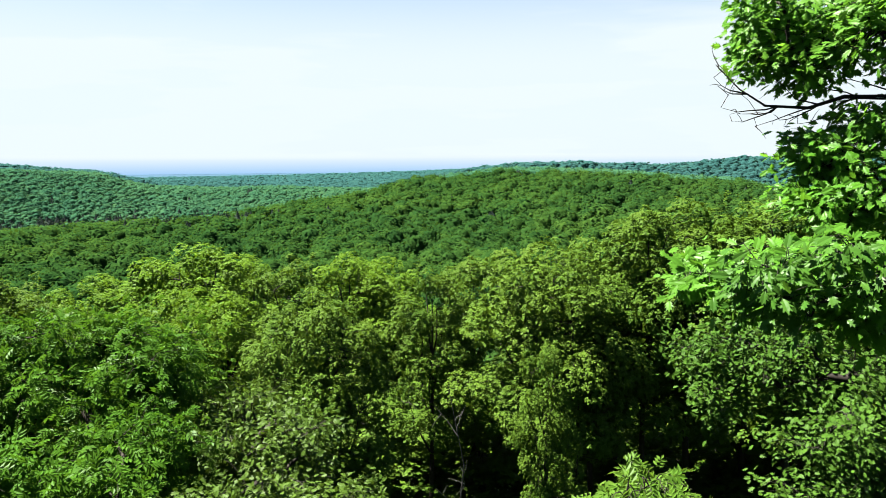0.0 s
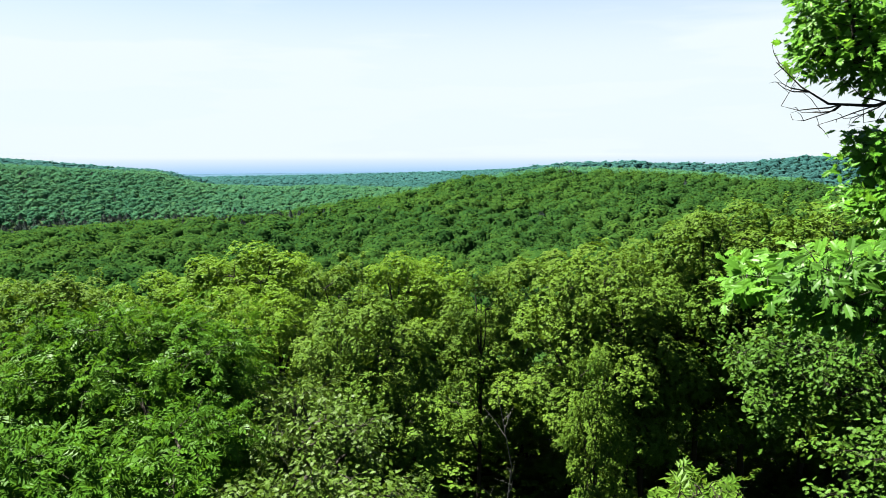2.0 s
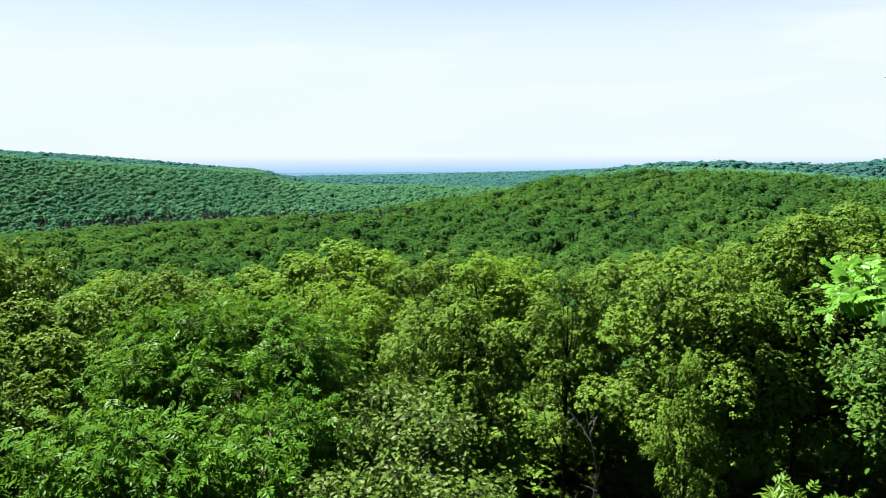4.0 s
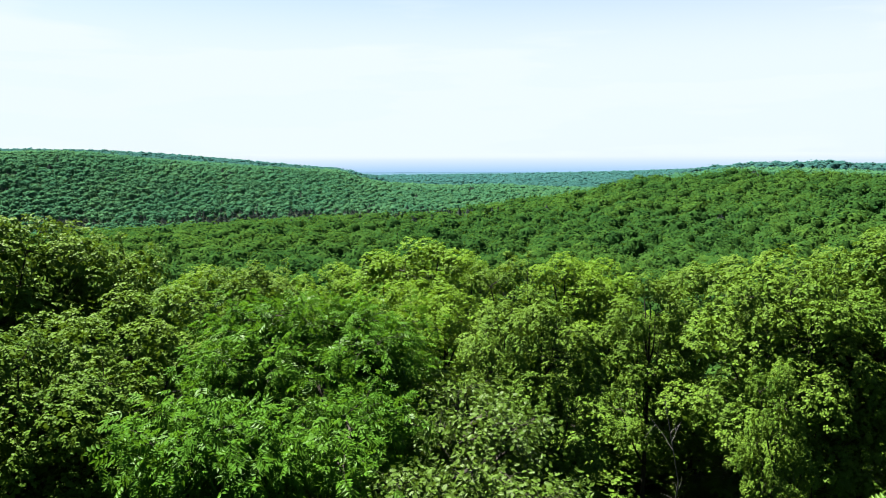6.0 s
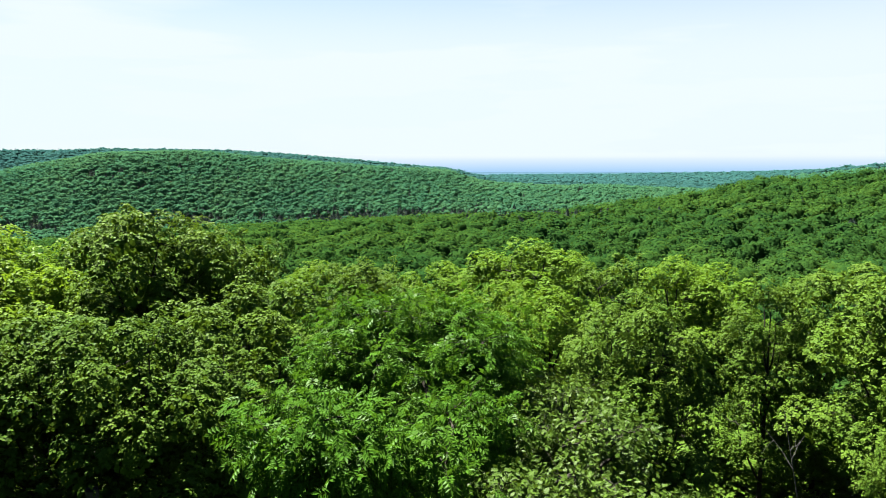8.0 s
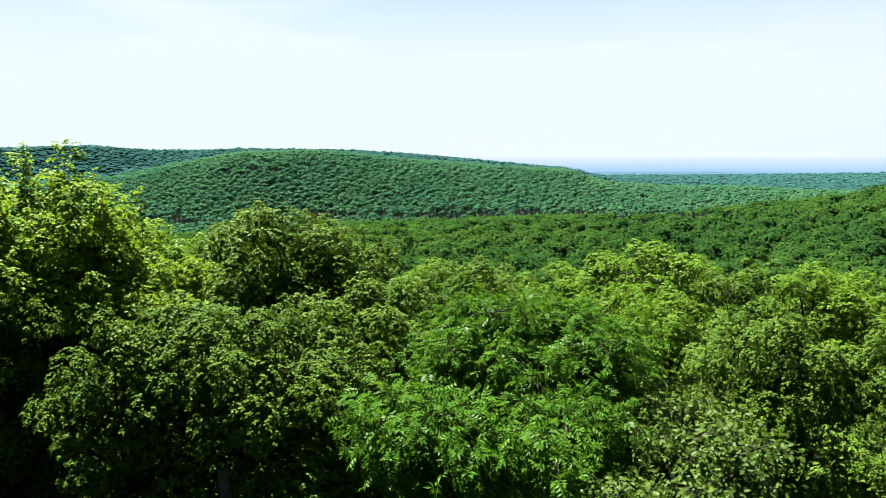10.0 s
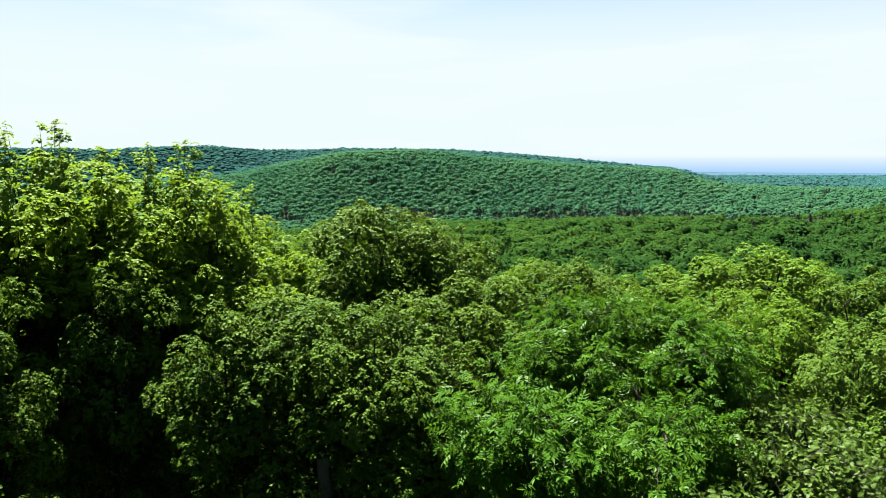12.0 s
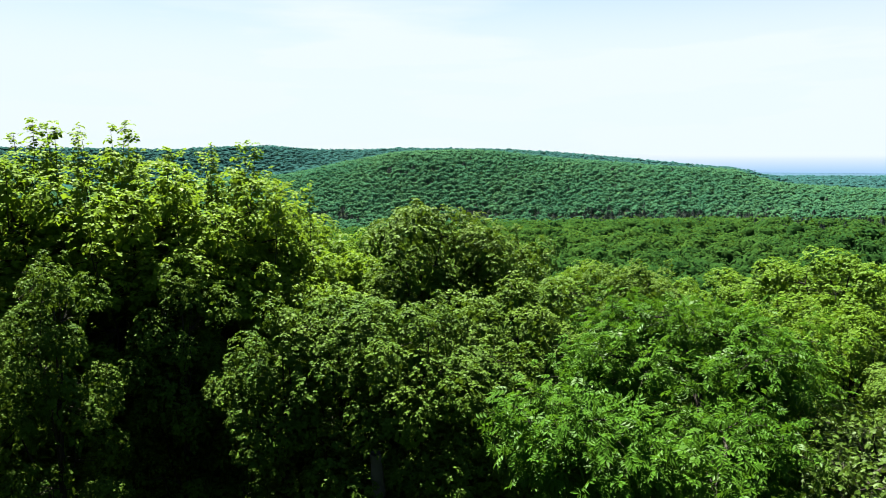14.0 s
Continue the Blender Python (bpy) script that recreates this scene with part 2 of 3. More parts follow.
def near_slope(az):
    """How steeply the lookout's own hillside falls away: 1 straight out, less along the hill."""
    return float(np.interp(az, [-60, -38, -12, 5, 35, 55, 80, 110], [0.6, 0.85, 1.0, 1.0, 1.0, 1.0, 0.9, 0.55], period=360))


def profile(az):
    """Distances and ground heights outwards from the lookout."""
    s = near_slope(az)
    tz = lambda el, r: EYE + r * math.tan(radians(el)) - CANOPY
    r1, r2, r3 = knot(DIST_1, az), knot(DIST_2, az), knot(DIST_3, az)
    z1, z2, z3 = tz(knot(CREST_1, az), r1), tz(knot(CREST_2, az), r2), tz(knot(CREST_3, az), r3)
    rb = r1 + 0.62 * (r2 - r1) if r1 < 650 else r1 + 0.45 * (r2 - r1)
    zb = tz(knot(BASE_2, az), rb) if r1 < 650 else min(z1, z2) - 25
    zs = tz(knot(SHORE, az), SHORE_R)
    pts = [(0, 0), (2.5, 0), (5, -3.6 * s), (12, -11.5 * s), (25, -20 * s), (45, -27 * s), (80, -36 * s), (150, -48), (290, -60),
           (r1, z1), (r1 + 0.5 * (rb - r1), 0.6 * z1 + 0.4 * zb), (rb, zb), (r2, z2), (r2 + 0.45 * (r3 - r2), min(z2, z3) - 22), (r3, z3), (r3 + 500, min(z3 - 30, -100)),
           (SHORE_R - 300, zs - 2), (SHORE_R, zs), (SHORE_R + 120, WATER_Z - 15), (4930, WATER_Z - 30)]
    return pts


def pchip(x, y, xi):
    x, y = np.asarray(x, float), np.asarray(y, float)
    h, d = np.diff(x), np.diff(y) / np.diff(x)
    m = np.zeros(len(x))
    same = d[:-1] * d[1:] > 0
    w1, w2 = 2 * h[1:] + h[:-1], h[1:] + 2 * h[:-1]
    with np.errstate(divide="ignore", invalid="ignore"):
        inner = (w1 + w2) / (w1 / d[:-1] + w2 / d[1:])
    m[1:-1] = np.where(same, inner, 0)
    m[0], m[-1] = d[0], d[-1]
    i = np.clip(np.searchsorted(x, xi) - 1, 0, len(x) - 2)
    t = (xi - x[i]) / h[i]
    return ((1 + 2 * t) * (1 - t) ** 2 * y[i] + t * (1 - t) ** 2 * h[i] * m[i] + t * t * (3 - 2 * t) * y[i + 1] + t * t * (t - 1) * h[i] * m[i + 1])


AZ = np.arange(-180, 180, 1.0)
RR = np.concatenate([np.arange(0, 60, 2.5), np.arange(60, 300, 12), np.arange(300, 1600, 25), np.arange(1600, 3800, 60), [4000, 4400, 4930]])
H = np.zeros((len(AZ), len(RR)))
for i, a in enumerate(AZ):
    pr = profile(a)
    H[i] = pchip([p[0] for p in pr], [p[1] for p in pr], RR)
# gentle rolls of the hillsides, none near the lookout or by the shore
for i, a in enumerate(AZ):
    d = way(a)
    for j, r in enumerate(RR):
        if 300 < r < 3400:
            H[i, j] += min(1, (r - 300) / 300) * 3.0 * noise.noise(Vector((d.x * r / 110, d.y * r / 110, 3.1)))


def ground_z(x, y):
    x, y = np.asarray(x, float), np.asarray(y, float)
    az, r = np.degrees(np.arctan2(-x, y)), np.hypot(x, y)
    fa = (az + 180) % 360
    i0 = np.floor(fa).astype(int) % 360
    ta = fa - np.floor(fa)
    i1 = (i0 + 1) % 360
    j = np.clip(np.searchsorted(RR, r) - 1, 0, len(RR) - 2)
    tr = np.clip((r - RR[j]) / (RR[j + 1] - RR[j]), 0, 1)
    return (H[i0, j] * (1 - ta) + H[i1, j] * ta) * (1 - tr) + (H[i0, j + 1] * (1 - ta) + H[i1, j + 1] * ta) * tr


na, nr = len(AZ), len(RR)
dirs = np.array([way(a) for a in AZ])
gv = np.zeros((na, nr, 3))
gv[:, :, 0], gv[:, :, 1], gv[:, :, 2] = dirs[:, None, 0] * RR, dirs[:, None, 1] * RR, H
gf = [(i * nr + j, i * nr + j + 1, ((i + 1) % na) * nr + j + 1, ((i + 1) % na) * nr + j) for i in range(na) for j in range(nr - 1)]
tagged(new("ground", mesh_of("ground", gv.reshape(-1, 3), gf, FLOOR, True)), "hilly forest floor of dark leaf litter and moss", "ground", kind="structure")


def ring(name, r0, z0, r1, z1, mat, steps=180):
    vs, fs = [], []
    for k in range(steps):
        d = way(360.0 * k / steps)
        vs += [(d.x * r0, d.y * r0, z0), (d.x * r1, d.y * r1, z1)]
        a, b = 2 * k, 2 * ((k + 1) % steps)
        fs.append((a, a + 1, b + 1, b))
    return new(name, mesh_of(name, vs, fs, mat))


tagged(ring("water", 3300, WATER_Z, 4935, WATER_Z, WATER), "pale blue great lake beyond the wooded shore", "lake", kind="structure")
tagged(ring("backdrop", 4925, WATER_Z - 2, 4925, EYE + 4, FAR_WATER_GLOW), "glowing backdrop of hazy pale blue far water under the horizon", "lake horizon", kind="structure")

# ------------------------------------------------------------------ far woods, each hill's trees in one piece
rng = np.random.default_rng(7)


def crown_shape(sprays, size, rng, wide=5.2, high=5.0):
    """A billowing crown: a closed dome set all over with small bent sprays of leaves; its foot is at the origin."""
    vs, fs = [], []
    lumps = rng.normal(size=(8, 3))
    lumps[:, 2] = np.abs(lumps[:, 2])
    lumps /= np.linalg.norm(lumps, axis=1, keepdims=True)

    def surface(d):
        bulge = 0.7 + 0.36 * np.max(np.clip(lumps @ d, 0, 1) ** 7)
        return np.array([d[0] * wide, d[1] * wide, d[2] * high]) * bulge + np.array([0, 0, 6.9 - high * 0.96])

    around, rings = (6, (48, 5, -40)) if sprays > 25 else (5, (40, -30))
    vs.append(surface(np.array([0, 0, 1.0])) - np.array([0, 0, 0.3]))
    for i, e in enumerate(rings):
        el = radians(e)
        for j in range(around):
            a = 2 * math.pi * (j + 0.5 * (i % 2)) / around
            vs.append(surface(np.array([math.cos(a) * math.cos(el), math.sin(a) * math.cos(el), math.sin(el)])) * np.array([0.9, 0.9, 0.95]))
    for j in range(around):
        fs.append((0, 1 + j, 1 + (j + 1) % around))
    for i in range(len(rings) - 1):
        for j in range(around):
            a, b = 1 + i * around + j, 1 + i * around + (j + 1) % around
            fs += [(a, a + around, b + around), (a, b + around, b)]
    for k in range(sprays):
        z = 1 - 1.4 * (k + 0.5) / sprays
        a = k * 2.39996 + rng.uniform(-0.4, 0.4)
        d = np.array([math.cos(a) * math.sqrt(1 - z * z), math.sin(a) * math.sqrt(1 - z * z), z])
        c = surface(d) * rng.uniform(0.94, 1.08)
        n = d * 0.75 + np.array([0, 0, 0.5]) + rng.normal(0, 0.2, 3)
        n /= np.linalg.norm(n)
        u = np.cross(n, rng.normal(size=3))
        u /= np.linalg.norm(u)
        w = np.cross(n, u)
        s = size * rng.uniform(0.6, 1.4)
        m = len(vs)
        vs += [c + u * s + n * s * 0.1, c + w * s * rng.uniform(0.5, 0.9) - n * s * 0.35, c - u * s * rng.uniform(0.7, 1.1) + n * s * 0.1, c - w * s * rng.uniform(0.5, 0.9) - n * s * 0.35]
        fs += [(m, m + 1, m + 2), (m, m + 2, m + 3)]
    return np.array(vs), np.array(fs)


def spruce_shape(tiers, rng, size=1.0):
    vs, fs = [], []
    for k in range(tiers):
        z0 = 2 + 6.6 * k / tiers
        r = 4.2 * (1 - k / (tiers + 0.6))
        m = 7
        for j in range(m):
            a = 2 * math.pi * (j + rng.uniform(-0.2, 0.2)) / m + k
            b = a + 0.55
            n = len(vs)
            vs += [(0, 0, z0 + 2.0), (math.cos(a) * r, math.sin(a) * r, z0 - rng.uniform(0, 0.8)), (math.cos((a + b) / 2) * r * 1.15, math.sin((a + b) / 2) * r * 1.15, z0 - 0.9),
                   (math.cos(b) * r, math.sin(b) * r, z0 - rng.uniform(0, 0.8))]
            fs += [(n, n + 1, n + 2), (n, n + 2, n + 3)]
    return np.array(vs), np.array(fs)


SHAPES_NEAR = [crown_shape(170, 0.55, rng, 5.8, 5.6) for _ in range(8)]
SHAPES_HILL = [crown_shape(105, 0.72, rng, 5.8, 5.8) for _ in range(10)]
SHAPES_BROW = [crown_shape(60, 0.95, rng, 5.8, 5.8) for _ in range(10)]
SHAPES_MID = [crown_shape(20, 1.4, rng, 6.2, 5.6) for _ in range(8)]
SHAPES_FAR = [crown_shape(5, 2.0, rng, 6.8, 5.4) for _ in range(6)]
SPRUCES = [spruce_shape(6, rng) for _ in range(3)]


def spread(r0, r1, cell, az0=-38.0, az1=88.0):
    """Jittered places about cell metres apart within the part of the hills that lies before the lookout."""
    k = np.arange(-r1, r1, cell)
    x, y = np.meshgrid(k, k)
    x, y = x.ravel() + rng.uniform(-0.5, 0.5, x.size) * cell, y.ravel() + rng.uniform(-0.5, 0.5, y.size) * cell
    az, r = np.degrees(np.arctan2(-x, y)), np.hypot(x, y)
    ok = (r >= r0) & (r < r1) & (az > az0) & (az < az1)
    return x[ok], y[ok], az[ok], r[ok]


# the highest canopy line met on the way out, to leave out trees deep behind a ridge
LINE = np.degrees(np.arctan2(H + CANOPY - EYE, np.maximum(RR, 1)[None]))
LINE[:, RR < 200] = -20
LINE = np.maximum.accumulate(LINE, axis=1)


def in_sight(az, r, z, slack):
    i = np.round(az + 180).astype(int) % 360
    j = np.clip(np.searchsorted(RR, r - 12) - 1, 0, len(RR) - 1)
    return np.degrees(np.arctan2(z + CANOPY + 3 - EYE, r)) > LINE[i, j] - slack


def patchiness(x, y, scale, seed):
    return np.array([noise.noise(Vector((a / scale, b / scale, seed))) for a, b in zip(x, y)])


def plant(name, label, category, mat, shapes, x, y, scales, tints, lift=1.0):
    z = ground_z(x, y) - 0.5
    kinds = rng.integers(0, len(shapes), len(x))
    turns = rng.uniform(0, 2 * math.pi, len(x))
    allv, allf, allt, base = [], [], [], 0
    for k, (sv, sf) in enumerate(shapes):
        m = np.where(kinds == k)[0]
        if not len(m):
            continue
        c, s, q = np.cos(turns[m])[:, None], np.sin(turns[m])[:, None], scales[m][:, None]
        high = lift * q * rng.uniform(0.9, 1.2, (len(m), 1))
        v = np.stack([(sv[None, :, 0] * c - sv[None, :, 1] * s) * q + x[m][:, None], (sv[None, :, 0] * s + sv[None, :, 1] * c) * q + y[m][:, None],
                      sv[None, :, 2] * high + z[m][:, None]], -1)
        f = sf[None] + (base + np.arange(len(m)) * len(sv))[:, None, None]
        allv.append(v.reshape(-1, 3))
        allf.append(f.reshape(-1, 3))
        allt.append(np.repeat(tints[m], len(sv)))
        base += v.shape[0] * v.shape[1]
    me = mesh_of(name, np.concatenate(allv), np.concatenate(allf), mat, True)
    at_ = me.attributes.new("tree_tint", "FLOAT", "POINT")
    at_.data.foreach_set("value", np.concatenate(allt).astype(np.float32))
    return tagged(new(name, me), label, category, kind="stuff")


def conifer_share(x, y, az, r):
    """Spruces stand in the valley at the foot of the far hill and on its knoll, and here and there among the broad-leaved trees."""
    el = np.degrees(np.arctan2(ground_z(x, y) + CANOPY - EYE, r))
    mottled = patchiness(x, y, 70, 5.5)
    valley = np.exp(-((el + 4.75) / 0.5) ** 2) * (r > 560) * (r < 1250) * np.clip((az - 7) / 5, 0, 1) * np.clip(0.85 + 1.6 * mottled, 0, 1)
    knoll = np.exp(-((az - 50.5) / 2.4) ** 2 - ((el + 1.0) / 0.6) ** 2) * (r > 900) * (r < 1500) * (mottled > -0.1)
    scattered = np.where((r > 620) & (mottled > 0.32), 0.07, 0.008)
    return np.clip(0.92 * valley + 0.5 * knoll + scattered, 0, 0.9)


def woods(r0, r1, cell, shapes, slack, mat, label):
    x, y, az, r = spread(r0, r1, cell)
    z = ground_z(x, y)
    ok = in_sight(az, r, z, slack) & (z > WATER_Z + 1)
    x, y, az, r = x[ok], y[ok], az[ok], r[ok]
    dark = rng.random(len(x)) < conifer_share(x, y, az, r)
    t = np.clip(0.45 + 0.8 * patchiness(x, y, 90, 1.5) + rng.normal(0, 0.24, len(x)), 0, 1)
    q = cell / 7.6 * (rng.uniform(0.55, 1.5, len(x)) if r0 < 800 else rng.uniform(1.05, 1.5, len(x)))
    b = ~dark
    plant("broadleaf_woods", label, "forest", mat, shapes, x[b], y[b], q[b], t[b], 1.0 if r0 < 800 else 0.86 if r0 < 1500 else 0.76)
    if dark.sum() > 20 and r0 < 2000:
        plant("spruce_woods", "dark dull spruces among the broad-leaved woods", "forest", NEEDLES, SPRUCES, x[dark], y[dark], rng.uniform(0.75, 1.1, dark.sum()), t[dark])


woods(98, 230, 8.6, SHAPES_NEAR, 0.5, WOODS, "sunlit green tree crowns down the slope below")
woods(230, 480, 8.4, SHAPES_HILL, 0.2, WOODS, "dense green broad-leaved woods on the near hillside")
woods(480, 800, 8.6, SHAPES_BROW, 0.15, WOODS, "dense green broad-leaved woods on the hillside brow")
woods(800, 1500, 8.0, SHAPES_MID, 0.12, WOODS_REAR_HAZE, "dense green woods on the broad far hill, leaf colour tinted with haze")
woods(1500, 2700, 15, SHAPES_FAR, 0.1, WOODS_RIDGE_HAZE, "distant wooded ridges, blue haze painted into the green leaf colour")
woods(2700, 3560, 16, SHAPES_FAR, 0.1, WOODS_SHORE_HAZE, "distant woods on the low shore plain, blue haze painted into the green")

# ------------------------------------------------------------------ trees on the slope below the lookout


def rosette(leaves=5, broad=0.4, droop=0.42):
    """A whorl of broad leaves round a twig's tip, each folded along its midrib and drooping."""
    vs, fs = [], []
    for k in range(leaves):
        a = 2 * math.pi * (k + 0.22 * math.sin(k * 7.3)) / leaves
        ca, sa = math.cos(a), math.sin(a)
        tall, long = 0.16 * math.sin(k * 4.1), 1.0 + 0.18 * math.sin(k * 2.7)
        n = len(vs)
        for along, across, up in ((0.10, 0.0, tall), (0.55 * long, broad, tall + 0.02), (long, 0.0, tall - droop), (0.55 * long, -broad, tall + 0.02)):
            vs.append((ca * along - sa * across, sa * along + ca * across, up - 0.10 * (across != 0)))
        fs += [(n, n + 1, n + 2), (n, n + 2, n + 3)]
    return vs, fs


SPRIG_V, SPRIG_F = rosette(4, 0.46, 0.3)


def maple(variant, lobes, leaf, per_lobe, wide, high, mat, shoots=0, low=-0.75):
    """A tree 20 m high with its trunk, limbs and a crown of leafy heads gathered in lobes: a template at the origin."""
    rng = np.random.default_rng(100 + variant)
    top = 20.0
    root = new("maple_tree")
    mid = top - high * 0.5
    lean = rng.normal(0, 0.25, 2)
    spine = [(0, 0, -1.5), (0.1, 0, 2.5), (lean[0] * 0.5, lean[1] * 0.5, mid * 0.6), (lean[0], lean[1], mid), (lean[0] * 1.3, lean[1] * 1.2, top - 1.6)]
    v, f = tube(spine, [0.26, 0.2, 0.16, 0.1, 0.03], 8)
    child("trunk", mesh_of("trunk", v, f, BARK, True), root)
    half = np.array([wide, wide, high * 0.5])
    lobe_r = wide * 0.31
    centres = [np.array([lean[0], lean[1], top - lobe_r * 0.95])]
    for _ in range(3000):
        if len(centres) >= lobes:
            break
        d = rng.normal(size=3)
        d /= np.linalg.norm(d)
        if d[2] < low:
            continue
        c = np.array([lean[0], lean[1], mid]) + d * (half - lobe_r * np.array([0.75, 0.75, 0.9])) * rng.uniform(0.66, 1.16)
        if min(np.linalg.norm((c - o) * np.array([1, 1, 0.85])) for o in centres) > lobe_r * 1.3:
            centres.append(c)
    # each lobe bears leafy heads all round but below; the whorls of leaves stand on the heads, few in the clefts between
    heads, P, Nn, Q = [], [], [], []
    for c in centres:
        rr = lobe_r * rng.uniform(0.85, 1.15)
        k = np.arange(7)
        z = 1 - 1.3 * (k + 0.5 + rng.uniform(-0.3, 0.3, 7)) / 7
        a = k * 2.39996 + rng.uniform(0, 6.28) + rng.uniform(-0.35, 0.35, 7)
        h = np.stack([np.cos(a) * np.sqrt(1 - z * z), np.sin(a) * np.sqrt(1 - z * z), z], 1)
        big = rng.uniform(0.78, 1.22, 7)
        heads += [c + q * rr * 0.75 * b for q, b in zip(h, big)]
        d = rng.normal(size=(per_lobe * 2, 3))
        d /= np.linalg.norm(d, axis=1, keepdims=True)
        near = d @ h.T
        best = np.argmax(near, axis=1)
        rise = np.clip((near[np.arange(len(d)), best] - 0.68) / 0.24, 0, 1)
        keep = (d[:, 2] > -0.3) & (rng.random(len(d)) < 0.12 + 0.88 * rise)
        d, best, rise = d[keep], best[keep], rise[keep]
        p = c + d * (rr * big[best] * (0.6 + 0.44 * np.sqrt(rise)) * rng.uniform(0.9, 1.05, len(d)))[:, None] * np.array([1, 1, 0.88])
        clear = np.ones(len(p), bool)
        for o in centres:
            if o is not c:
                clear &= np.linalg.norm(p - o, axis=1) > lobe_r * 0.7
        n = p - (c + h[best] * rr * 0.62)
        n /= np.linalg.norm(n, axis=1, keepdims=True)
        P.append(p[clear])
        Nn.append((n * 0.5 + np.array([0, 0, 0.8]) + rng.normal(0, 0.24, n.shape))[clear])
        d = rng.normal(size=(per_lobe // 6, 3))
        d /= np.linalg.norm(d, axis=1, keepdims=True)
        Q.append(c + d * rr * rng.uniform(0.35, 0.66, (len(d), 1)))
    places = heads[::2]
    stems = []
    for k in range(shoots):
        a, rad = k * 2.4 + rng.uniform(-0.4, 0.4), wide * rng.uniform(0.08, 0.62)
        crest = mid + half[2] * math.sqrt(1 - (rad / wide) ** 2)
        foot = np.array([math.cos(a) * rad, math.sin(a) * rad, crest - 1.8])
        head = np.array([math.cos(a) * rad + rng.normal(0, 0.2), math.sin(a) * rad + rng.normal(0, 0.2), crest + rng.uniform(0.1, 1.2)])
        stems.append((foot, head))
    hubs, limbs = [], []
    for k in range(8):
        a = k * 2.4 + rng.uniform(-0.3, 0.3)
        z = mid - high * 0.36 + high * 0.6 * k / 8
        rad = wide * rng.uniform(0.4, 0.62) * (1 - 0.5 * k / 8)
        end = (math.cos(a) * rad, math.sin(a) * rad, z + high * 0.22)
        t0 = min(max((z - 0.6) / top, 0.1), 0.85)
        start = (lean[0] * t0, lean[1] * t0, max(z - 0.8, 1.8))
        pts = bent(start, end, -0.25, rng)
        hubs.append([pts[2], pts[3], pts[4]])
        limbs.append([tube(pts, [0.085, 0.07, 0.055, 0.04, 0.025], 5)])
    flat = [(k, np.array(h)) for k, hs in enumerate(hubs) for h in hs]

    def hung(p):
        return min(flat, key=lambda kh: np.linalg.norm(kh[1] - p) + 0.6 * max(0, kh[1][2] - p[2]))

    for p in places:
        k, h = hung(p)
        limbs[k].append(tube(bent(h, p - np.array([0, 0, 0.1]), -0.12, rng, 3), [0.024, 0.016, 0.006], 3))
    for foot, head in stems:
        k, h = hung(foot)
        limbs[k].append(tube(bent(h, foot, -0.1, rng, 3), [0.03, 0.025, 0.02], 4))
        limbs[k].append(tube(bent(foot, head, 0, rng, 4), [0.02, 0.016, 0.011, 0.004], 4))
    for parts in limbs:
        v, f = joined_tubes(parts)
        child("limb", mesh_of("limb", v, f, BARK, True), root)
    for foot, head in stems:
        n = 26
        t = rng.choice([0.5, 0.66, 0.8, 0.9, 1.0], (n, 1))
        spray = rng.normal(size=(n, 3)) * (0.26 - 0.17 * t)
        P.append(foot + (head - foot) * t + spray)
        Nn.append(np.array([0, 0, 1.0]) + spray + rng.normal(0, 0.3, (n, 3)))
    P, Nn = np.concatenate(P), np.concatenate(Nn)
    u, w, nn = frames_for(Nn, rng)
    v, f = stamped(SPRIG_V, SPRIG_F, P, u, w, nn, leaf * rng.uniform(0.75, 1.25, len(P)))
    child("crown", mesh_of("crown", v, f, mat), root, "leafy sunlit green crown")
    TOPS[variant] = float(np.sort(v[:, 2])[-60])
    # the leaves below the sunlit ones, which close the lobes and the heart of the crown
    d = rng.normal(size=(per_lobe // 2, 3))
    d /= np.linalg.norm(d, axis=1, keepdims=True)
    Q.append(np.array([lean[0], lean[1], mid - 0.08 * high]) + d * half * np.array([0.45, 0.45, 0.75]) * rng.uniform(0.25, 1.0, (len(d), 1)))
    Q = np.concatenate(Q)
    u, w, nn = frames_for(np.array([0, 0, 0.6]) + rng.normal(0, 0.5, Q.shape), rng)
    v, f = stamped(SPRIG_V, SPRIG_F, Q, u, w, nn, leaf * rng.uniform(1.5, 2.3, len(Q)))
    child("inner_foliage", mesh_of("inner_foliage", v, f, mat), root, "dense shaded inner foliage")
    return root


def compound_leaf(pairs=3):
    """A feathered leaf: paired drooping leaflets and one at the end of the stalk."""
    vs, fs = [], []
    for k in range(2 * pairs + 1):
        s = (1 if k % 2 else -1) if k < 2 * pairs else 0
        t = (k // 2 + 0.7) / pairs if s else 1.0
        base = Vector((0, 0.62 * t, -0.16 * t * t))
        run = Vector((s * 0.36, 0.2, -0.17)) if s else Vector((0, 0.42, -0.2))
        side = Vector((-s * 0.05, 0.085, 0.0)) if s else Vector((0.095, 0, 0))
        n = len(vs)
        vs += [tuple(q) for q in (base, base + run * 0.5 - side + Vector((0, 0, 0.05)), base + run, base + run * 0.5 + side + Vector((0, 0, 0.05)))]
        fs += [(n, n + 1, n + 2), (n, n + 2, n + 3)]
    return vs, fs


FEATHER_V, FEATHER_F = compound_leaf()


